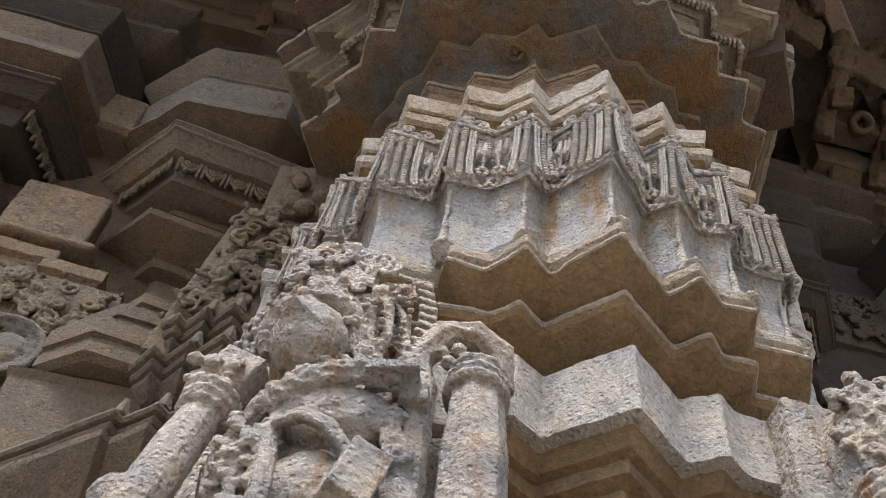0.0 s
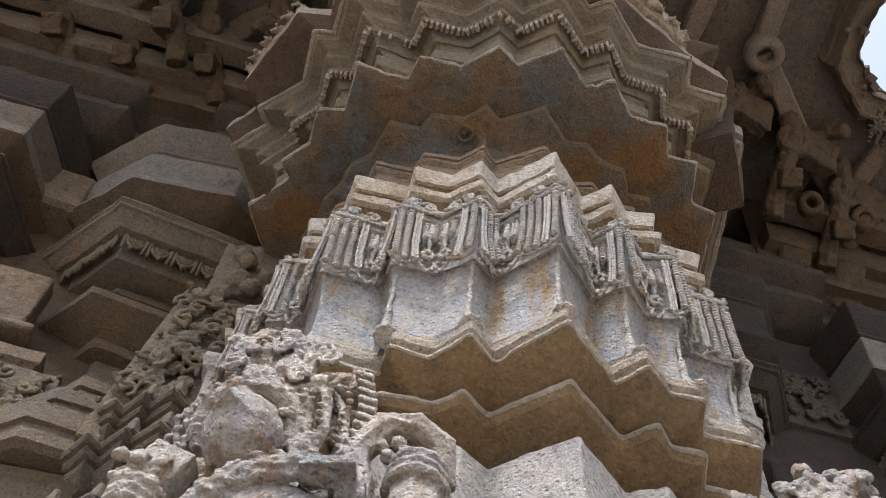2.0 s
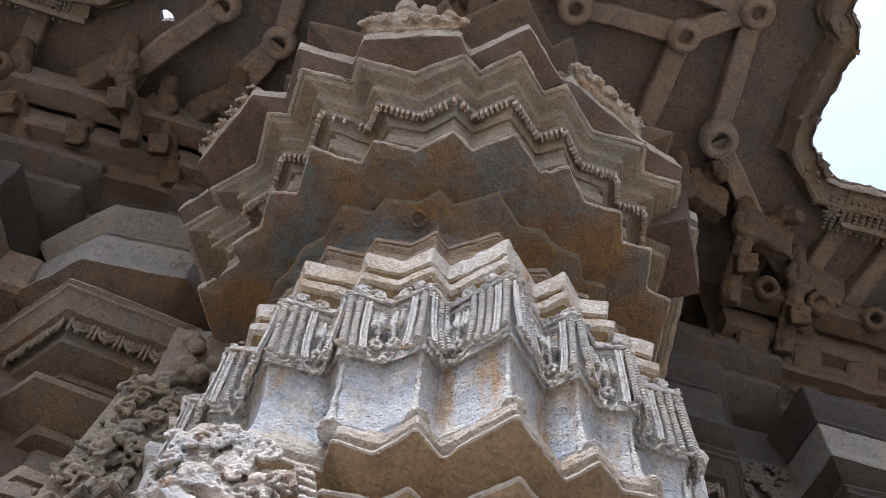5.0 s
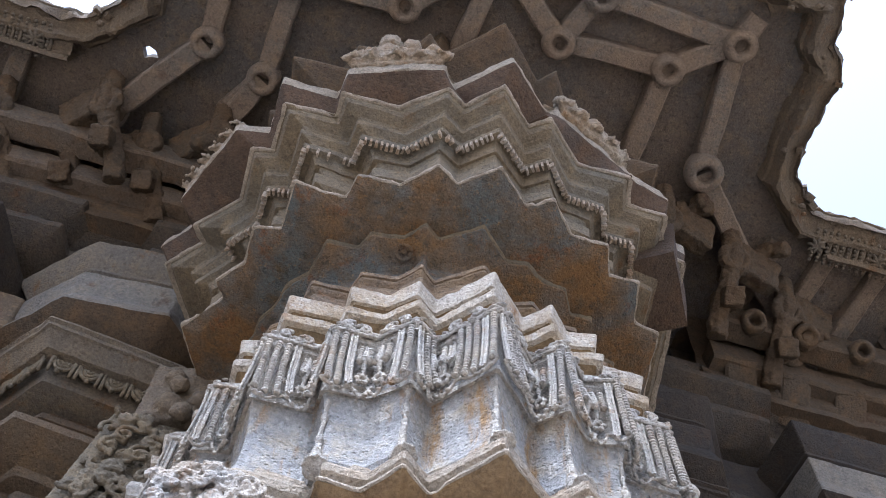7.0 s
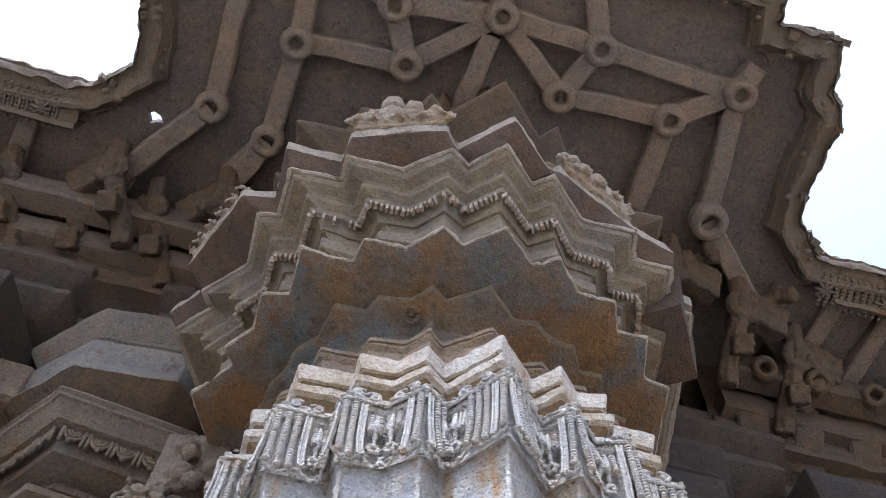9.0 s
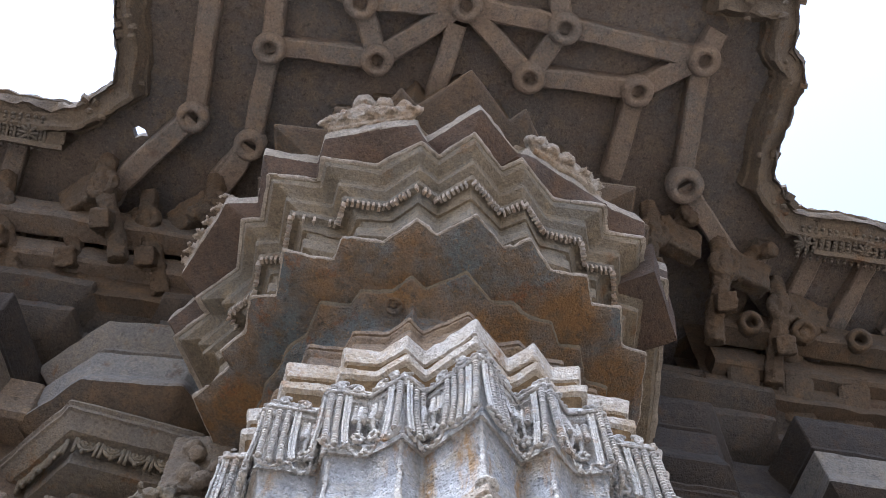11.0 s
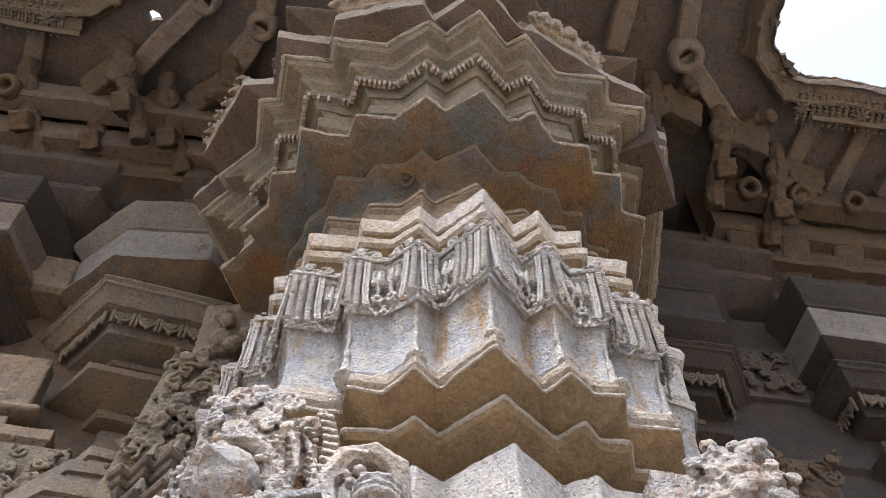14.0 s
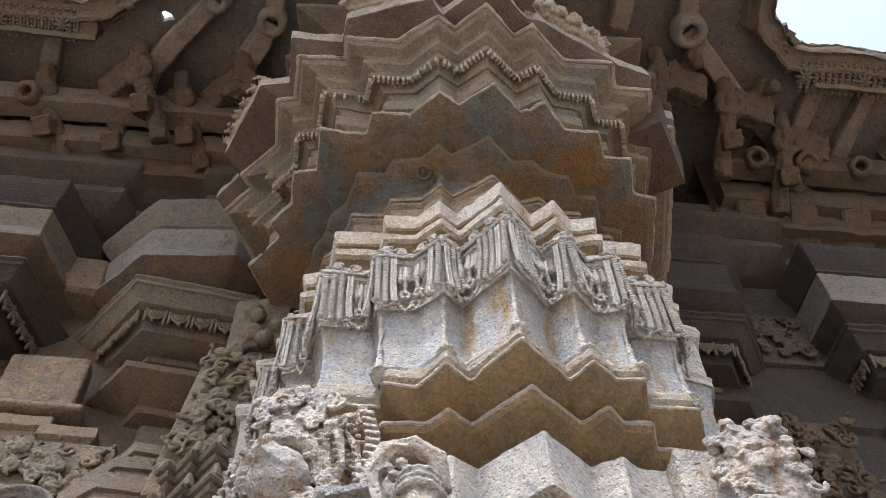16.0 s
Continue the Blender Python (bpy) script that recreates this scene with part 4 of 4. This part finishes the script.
A, B, C, D = (-1.65, 0.22), (-1.13, -0.18), (-1.32, 0.42), (-0.49, -0.07)
E, F, G, H = (0.42, 0.09), (0.645, -0.20), (1.08, 0.21), (1.38, 0.83)
I, J, K = (1.48, 0.04), (0.06, -0.37), (-0.56, -0.42)
N1, N2, N3 = (-2.24, 0.66), (1.69, 1.34), (-1.58, 0.66)
for a, b in ((C, B), (B, D), (D, J), (J, E), (E, G), (G, (0.93, 0.77)), (F, I), (I, H), (D, K), (E, F), (G, I), (B, (-1.0, -0.72)), (K, J), (A, (-1.45, -0.5)), ((-1.45, -0.5), (-1.42, -0.9)), (C, N3), (F, (0.55, -0.8)), (K, (-0.6, -0.95)),
             (I, (1.58, -0.12)), (J, (0.02, -0.9)), ((-1.0, -0.72), K), (F, J), ((-0.2, 0.3), (0.0, -0.25))):
    rafter(a, b)
for a, b, w, h in ((A, N1, 0.14, 0.16), (H, N2, 0.12, 0.15), (N2, (2.3, 2.2), 0.12, 0.15), (N1, (-2.75, 1.2), 0.13, 0.15), (C, (-1.75, 0.95), 0.13, 0.15)):
    rafter(a, b, w, h, 8.36, 8.30)
for x, y in (A, B, C, D, E, F, G, I, J, K):
    boss(x, y)
boss(*H, 8.30, 0.11)
boss(*N1, 8.26, 0.1)
# purlins over the wall, with hollow bosses and hanging blocks
for x0, x1 in ((-5.0, -1.5), (1.5, 5.5)):
    # right-hand purlins get a darker colour for the shade on that side
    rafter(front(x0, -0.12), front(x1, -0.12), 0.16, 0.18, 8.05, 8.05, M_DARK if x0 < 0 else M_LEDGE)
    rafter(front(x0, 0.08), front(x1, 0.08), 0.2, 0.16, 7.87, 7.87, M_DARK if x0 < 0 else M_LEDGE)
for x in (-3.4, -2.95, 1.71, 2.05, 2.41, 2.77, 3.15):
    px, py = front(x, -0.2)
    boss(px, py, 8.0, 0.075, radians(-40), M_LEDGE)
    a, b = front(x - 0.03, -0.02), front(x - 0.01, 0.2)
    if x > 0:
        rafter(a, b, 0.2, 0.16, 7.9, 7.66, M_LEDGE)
    if x > 0 or x < -2.8:
        rafter(front(x, -0.12), front(x + 0.1, -0.62), 0.12, 0.1, 8.40, 8.44)


def strut_bracket(name, x, y, s, seed, label):
    """A mass of pierced bracket carving under the eave."""
    r = random.Random(seed)
    thing = tagged(new(name), label, "bracket", "brackets under the eave")

    def piece(kind, bm):
        # bracket colour is darkened for the eave's shade
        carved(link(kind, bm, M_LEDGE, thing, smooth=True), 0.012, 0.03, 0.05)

    bm = bmesh.new()
    ringed(bm, (x, y, 8.08), (0.3 * s, -0.8, -0.5), 0.075, 0.04, 12)
    piece("ring", bm)
    bm = bmesh.new()
    box(bm, Matrix.Translation((x + 0.16 * s, y + 0.1, 8.16)) @ Matrix.Rotation(0.5 * s, 4, "Z") @ Matrix.Rotation(0.5, 4, "X"), 0.3, 0.12, 0.2)
    box(bm, Matrix.Translation((x - 0.05 * s, y + 0.2, 7.92)) @ Matrix.Rotation(-0.6, 4, "X"), 0.12, 0.12, 0.4)
    piece("block", bm)
    bm = bmesh.new()
    tube(bm, [(x - 0.13 * s, y + 0.34, 7.70), (x - 0.11 * s, y + 0.25, 7.82), (x - 0.05 * s, y + 0.12, 7.95), (x, y, 8.1), (x, y - 0.1, 8.3)], [0.065, 0.06, 0.06, 0.07, 0.06])
    piece("arm", bm)
    bm = bmesh.new()
    p = Vector((x + 0.05 * s, y + 0.08, 8.12))
    for k in range(26):
        ball(bm, p, r.uniform(0.035, 0.065), sub=1)
        p += Vector((s * r.uniform(-0.06, 0.065), r.uniform(-0.04, 0.05), r.uniform(-0.05, 0.055)))
        p.z = min(8.32, max(7.95, p.z))
    piece("carving", bm)
    return thing


strut_bracket("eave_bracket", 1.60, 1.30, 1, 5, "dark pierced stone bracket with rings under the eave")
strut_bracket("eave_bracket", -1.98, 0.80, -1, 6, "dark pierced stone bracket under the eave")
strut_bracket("eave_bracket", -2.45, 0.78, -1, 9, "dark pierced stone bracket in the shade of the eave")
strut_bracket("eave_bracket", -2.85, 0.62, -1, 10, "dark pierced stone bracket in the shade of the eave")
strut_bracket("eave_bracket", -3.3, 0.5, -1, 12, "dark pierced stone bracket in the shade of the eave")
strut_bracket("eave_bracket", -2.2, 0.55, -1, 13, "dark pierced stone bracket in the shade of the eave")
strut_bracket("eave_bracket", 1.98, 1.62, 1, 14, "dark pierced stone bracket with rings under the eave")
strut_bracket("eave_bracket", -1.55, 0.72, -1, 7, "dark worn stone bracket beside the capital")
strut_bracket("eave_bracket", 1.15, 1.05, 1, 8, "dark worn stone bracket behind the capital")

# ---- statues ----
def statue_left():
    """A weathered crowned figure, worked as one mass of stone."""
    r = random.Random(21)
    bm = bmesh.new()
    y = 0.10
    ball(bm, (-0.60, y + 0.06, 3.08), 0.19, 0.85, 0.6, 1.25)
    ball(bm, (-0.585, y - 0.04, 3.255), 0.105, 1.25, 0.62, 0.82)
    ball(bm, (-0.595, y - 0.05, 3.04), 0.095, 0.95, 0.7, 1.1)
    ball(bm, (-0.58, y + 0.08, 2.9), 0.18, 0.9, 0.7, 1.4)
    ball(bm, (-0.682, y - 0.055, 3.475), 0.098, 0.88, 0.9, 1.1, sub=2)
    box(bm, Matrix.Translation((-0.685, y - 0.105, 3.50)) @ Matrix.Rotation(0.5, 4, "Z") @ Matrix.Rotation(0.5, 4, "Y") @ Matrix.Rotation(-0.35, 4, "X"), 0.085, 0.06, 0.085)
    tube(bm, [(-0.65, y + 0.0, 3.27), (-0.67, y - 0.01, 3.45)], [0.07, 0.06])
    # rough brim of the crown round the face
    brim = [(-0.775, -0.01, 3.47), (-0.79, -0.02, 3.54), (-0.772, -0.035, 3.60), (-0.725, -0.05, 3.64), (-0.665, -0.05, 3.65), (-0.615, -0.04, 3.62), (-0.59, -0.02, 3.56), (-0.585, -0.01, 3.49)]
    tube(bm, [(a, y + b, c) for a, b, c in brim], [0.02, 0.026, 0.03, 0.032, 0.032, 0.028, 0.026, 0.022], 8)
    for k in range(70):
        f = r.uniform(0, len(brim) - 1.001)
        p = Vector(brim[int(f)]).lerp(Vector(brim[int(f) + 1]), f % 1) + Vector((r.uniform(-0.02, 0.02), y - 0.018 + r.uniform(-0.012, 0.01), r.uniform(-0.02, 0.025)))
        ball(bm, p, r.uniform(0.005, 0.011), r.uniform(0.7, 2.2), 1, r.uniform(0.5, 1.0), sub=1)
    # folds running down from the crown beside the face
    for k, (x, fore) in enumerate(((-0.572, -0.02), (-0.530, -0.045), (-0.492, 0.0))):
        tube(bm, [(x - 0.04, y + fore + 0.02, 3.74), (x, y + fore, 3.64), (x + 0.012, y + fore, 3.53), (x - 0.005, y + fore, 3.42)], [0.009, 0.014, 0.012, 0.010], 6)
        for q in range(11):
            ball(bm, (x + 0.008 * math.sin(q), y + fore - 0.014, 3.70 - 0.026 * q), 0.0085, 1.3, 1, 0.7, sub=1)
    for k in range(9):                   # toothed outer edge of the side plate
        box(bm, Matrix.Translation((-0.462 + 0.02 * math.sin(k * 0.35), y - 0.015, 3.76 - 0.03 * k)) @ Matrix.Rotation(0.4, 4, "Y"), 0.045, 0.03, 0.013)
    curl(bm, (-0.545, y - 0.05, 3.46), Vector((1, 0, 0)), Vector((0, 0, 1)), 0.04, 0.014, 1.3, 1, 1.0)
    curl(bm, (-0.60, y - 0.06, 3.40), Vector((1, 0, 0)), Vector((0, 0, 1)), 0.028, 0.011, 1.2, -1, 2.0)
    ball(bm, (-0.54, y - 0.0, 3.37), 0.05, 1.1, 0.8, 1.2)
    # crown of curls and foliage
    for k in range(34):
        a = math.pi * (1.04 - 1.02 * k / 33)
        rad = 0.132 + 0.012 * math.sin(k * 1.7)
        ball(bm, (-0.69 + math.cos(a) * rad, y + 0.05 + r.uniform(-0.035, 0.03), 3.56 + math.sin(a) * rad * 1.65), r.uniform(0.014, 0.03), r.uniform(0.8, 1.5), 1, r.uniform(0.6, 1.1), sub=1)
        rad += 0.045
        ball(bm, (-0.68 + math.cos(a) * rad, y + 0.10 + r.uniform(-0.03, 0.03), 3.56 + math.sin(a) * rad * 1.6), r.uniform(0.02, 0.034), sub=1)
    for band, (rad, depth, th) in enumerate(((0.112, -0.015, 0.012), (0.136, 0.0, 0.010), (0.158, 0.02, 0.012), (0.185, 0.045, 0.011))):
        n = 30
        arc = []
        for k in range(n + 1):
            a = math.pi * (1.12 - 1.24 * k / n)
            wob = 0.006 * math.sin(k * 2.1 + band)
            arc.append(Vector((-0.685 + math.cos(a) * (rad + wob), y + depth, 3.56 + math.sin(a) * (rad + wob) * 1.42)))
        tube(bm, arc, [th * 0.75] * (n + 1), 6)
        for k, p in enumerate(arc):
            ball(bm, p + Vector((0, -0.004, 0.003 * (k % 2))), th * (1.15 if k % 2 else 0.9), 1.0, 1.0, 1.0, sub=1)
    for k in range(80):
        curl(bm, (-0.67 + r.uniform(-0.11, 0.13), y - 0.035 + r.uniform(-0.015, 0.02), 3.75 + r.uniform(-0.10, 0.12)), Vector((1, 0, 0)), Vector((0, 0.1, 1)), r.uniform(0.016, 0.034), 0.008, 1.1, r.choice((-1, 1)), r.uniform(0, 6))
    ball(bm, (-0.665, y + 0.055, 3.70), 0.15, 0.92, 0.62, 1.22)
    for k in range(5):                   # swirls on top of the crown
        curl(bm, (-0.75 + 0.035 * k, y - 0.02, 3.85 + 0.02 * math.sin(k)), Vector((1, 0, 0)), Vector((0, -0.2, 1)), 0.035, 0.014, 1.2, 1 if k % 2 else -1, 0.8 * k)
    # side locks and ear pendants
    for dx in (0.10, 0.135, 0.165):
        for k in range(12):
            ball(bm, (-0.69 + dx + 0.006 * k, y + 0.03, 3.66 - 0.022 * k), 0.014, sub=1)
    curl(bm, (-0.52, y + 0.03, 3.80), Vector((1, 0, 0)), Vector((0, 0, 1)), 0.05, 0.018, 1.2, -1, 1.0)
    curl(bm, (-0.56, y + 0.02, 3.48), Vector((1, 0, 0)), Vector((0, 0, 1)), 0.05, 0.018, 1.2, 1, 2.0)
    # collar and belt
    collar = [(-0.775, 0.0, 3.215), (-0.735, -0.04, 3.27), (-0.68, -0.065, 3.31), (-0.61, -0.085, 3.335), (-0.54, -0.085, 3.345), (-0.475, -0.07, 3.345), (-0.435, -0.05, 3.36)]
    for drop, th in ((0.0, 0.022), (-0.028, 0.015)):
        tube(bm, [(a, y + b - 0.02, c + drop) for a, b, c in collar], [th] * 7, 7)
    for k in range(90):
        f = r.uniform(0, 5.999)
        p = Vector(collar[int(f)]).lerp(Vector(collar[int(f) + 1]), f % 1) + Vector((0, y - 0.038, r.uniform(-0.035, 0.02)))
        ball(bm, p, r.uniform(0.006, 0.011), r.uniform(0.8, 1.4), 1, r.uniform(0.7, 1.1), sub=1)
    box(bm, Matrix.Translation((-0.48, y - 0.10, 3.335)) @ Matrix.Rotation(-0.15, 4, "Y"), 0.11, 0.07, 0.022)
    # beaded belt under the bust, and the scaly cloth over one side
    belt = [(-0.68, -0.10, 3.175), (-0.63, -0.12, 3.18), (-0.58, -0.12, 3.155), (-0.54, -0.11, 3.11), (-0.525, -0.09, 3.07)]
    tube(bm, [(a, y + b, c) for a, b, c in belt], [0.014, 0.018, 0.018, 0.016, 0.013], 7)
    for k in range(22):
        f = k / 22 * 3.999
        p = Vector(belt[int(f)]).lerp(Vector(belt[int(f) + 1]), f % 1)
        ball(bm, p + Vector((0, y - 0.012, -0.014)), 0.011, sub=1)
    ball(bm, (-0.745, y - 0.02, 3.09), 0.10, 0.75, 0.65, 1.35)
    for k in range(60):
        f, g = r.random(), r.random()
        ball(bm, (-0.80 + 0.11 * f + 0.03 * g, y - 0.075 - 0.015 * math.sin(3 * f), 3.20 - 0.24 * g), r.uniform(0.009, 0.018), 1.3, 0.8, 0.9, sub=1)
    tube(bm, [(-0.70, y - 0.05, 3.26), (-0.69, y - 0.09, 3.15), (-0.675, y - 0.10, 3.0), (-0.67, y - 0.10, 2.88)], [0.014, 0.02, 0.022, 0.02], 7)
    for k in range(4):
        curl(bm, (-0.475 + 0.012 * k, y - 0.07, 3.24 - 0.03 * k), Vector((1, 0, 0)), Vector((0, 0, 1)), 0.032, 0.011, 1.1, 1, k)
    box(bm, Matrix.Translation((-0.515, y - 0.10, 3.03)) @ Matrix.Rotation(0.5, 4, "Z") @ Matrix.Rotation(0.25, 4, "Y"), 0.085, 0.09, 0.14)
    # arm on one side: upper arm, bent forearm with bracelets, a broken club head
    tube(bm, [(-0.845, y - 0.06, 3.22), (-0.865, y - 0.07, 3.12), (-0.885, y - 0.08, 2.98), (-0.93, y - 0.08, 2.86)], [0.042, 0.048, 0.05, 0.055], 10)
    for k in range(3):
        ringed(bm, (-0.848 + 0.004 * k, y - 0.055, 3.225 + 0.022 * k), (0.12, 0.1, 1.0), 0.047 + 0.003 * k, 0.013)
    box(bm, Matrix.Translation((-0.825, y - 0.04, 3.345)) @ Matrix.Rotation(0.45, 4, "Y"), 0.10, 0.08, 0.13)
    for k in range(26):
        ball(bm, (-0.85 + r.uniform(-0.05, 0.055), y - 0.085 + r.uniform(-0.01, 0.02), 3.32 + r.uniform(-0.04, 0.07)), r.uniform(0.009, 0.02), 1.2, 1, 0.8, sub=1)
    ball(bm, (-0.93, y - 0.07, 2.97), 0.055, 1.1, 0.9, 1)
    # other side: slender staff held by a hand, and a thick arm with ringed bracelet
    tube(bm, [(-0.43, y - 0.02, 2.95), (-0.435, y - 0.02, 3.2), (-0.43, y - 0.01, 3.42)], [0.05, 0.045, 0.034])
    box(bm, Matrix.Translation((-0.435, y - 0.06, 3.32)), 0.06, 0.04, 0.05)
    tube(bm, [(-0.43, y, 3.40), (-0.45, y, 3.50), (-0.40, y - 0.01, 3.60), (-0.33, y + 0.0, 3.62), (-0.27, y + 0.02, 3.58), (-0.26, y + 0.05, 3.48)], [0.035, 0.035, 0.035, 0.034, 0.034, 0.03])
    for k in range(8):
        ball(bm, (-0.47 + 0.018 * k, y - 0.01, 3.50 + 0.015 * ((k * 3) % 5)), 0.02, sub=1)
    tube(bm, [(-0.30, y - 0.01, 2.95), (-0.305, y - 0.02, 3.2), (-0.31, y, 3.38), (-0.32, y + 0.02, 3.48)], [0.072, 0.072, 0.06, 0.045])
    for k in range(3):
        ringed(bm, (-0.312, y + 0.0, 3.40 + 0.03 * k), (0.1, 0.2, 1.0), 0.062 - 0.004 * k, 0.015)
    box(bm, Matrix.Translation((-0.6, 0.28, 2.95)), 0.62, 0.12, 0.9)
    ob = tagged(link("statue", bm, M_STATUE), "weathered grey stone statue with ornate crown and broken face", "statue", "statues on the bay")
    return carved(ob, 0.0038, 0.0055, 0.018)


def statue_right():
    r = random.Random(22)
    bm = bmesh.new()
    for k in range(46):
        a, b = r.uniform(0, math.pi), r.uniform(0.1, 1.0)
        ball(bm, (0.60 + math.cos(a) * 0.13 * b, 0.22 - 0.05 * (1 - b), 3.46 + math.sin(a) * 0.27 * b), r.uniform(0.014, 0.034), r.uniform(0.7, 1.6), 0.8, r.uniform(0.5, 1.2), sub=1)
    ball(bm, (0.60, 0.28, 3.46), 0.165, 0.88, 0.62, 1.62)
    for k in range(34):
        curl(bm, (0.60 + r.uniform(-0.11, 0.12), 0.19 + r.uniform(-0.01, 0.02), 3.54 + r.uniform(-0.15, 0.14)), Vector((1, 0.2, 0)), Vector((0, 0.15, 1)), r.uniform(0.018, 0.032), 0.008, 1.1, r.choice((-1, 1)), r.uniform(0, 6))
    for k in range(12):
        ball(bm, (0.50 + 0.003 * k, 0.20, 3.52 - 0.022 * k), 0.015, sub=1)
    tube(bm, [(0.52, 0.16, 2.9), (0.53, 0.14, 3.15), (0.56, 0.16, 3.28), (0.60, 0.2, 3.33)], [0.075, 0.07, 0.065, 0.05])
    for k in range(3):
        ringed(bm, (0.535, 0.145, 3.19 + 0.03 * k), (0.1, 0.1, 1.0), 0.072, 0.016)
    ball(bm, (0.72, 0.28, 3.12), 0.2, 0.9, 0.7, 1.3)
    box(bm, Matrix.Translation((0.44, 0.38, 3.40)) @ Matrix.Rotation(0.25, 4, "Z"), 0.15, 0.2, 0.56)
    ob = tagged(link("statue", bm, M_STATUE), "weathered stone statue with curly crown and bracelet", "statue", "statues on the bay")
    return carved(ob, 0.0042, 0.009, 0.03)


statue_left()
statue_right()

# ---- ground ----
bm = bmesh.new()
bmesh.ops.create_grid(bm, x_segments=60, y_segments=60, size=150)
for v in bm.verts:
    v.co.z = noise.noise(v.co * 0.3) * 0.02
tagged(link("ground", bm, M_EARTH), "dry brown earth in front of the temple", "ground", kind="structure")
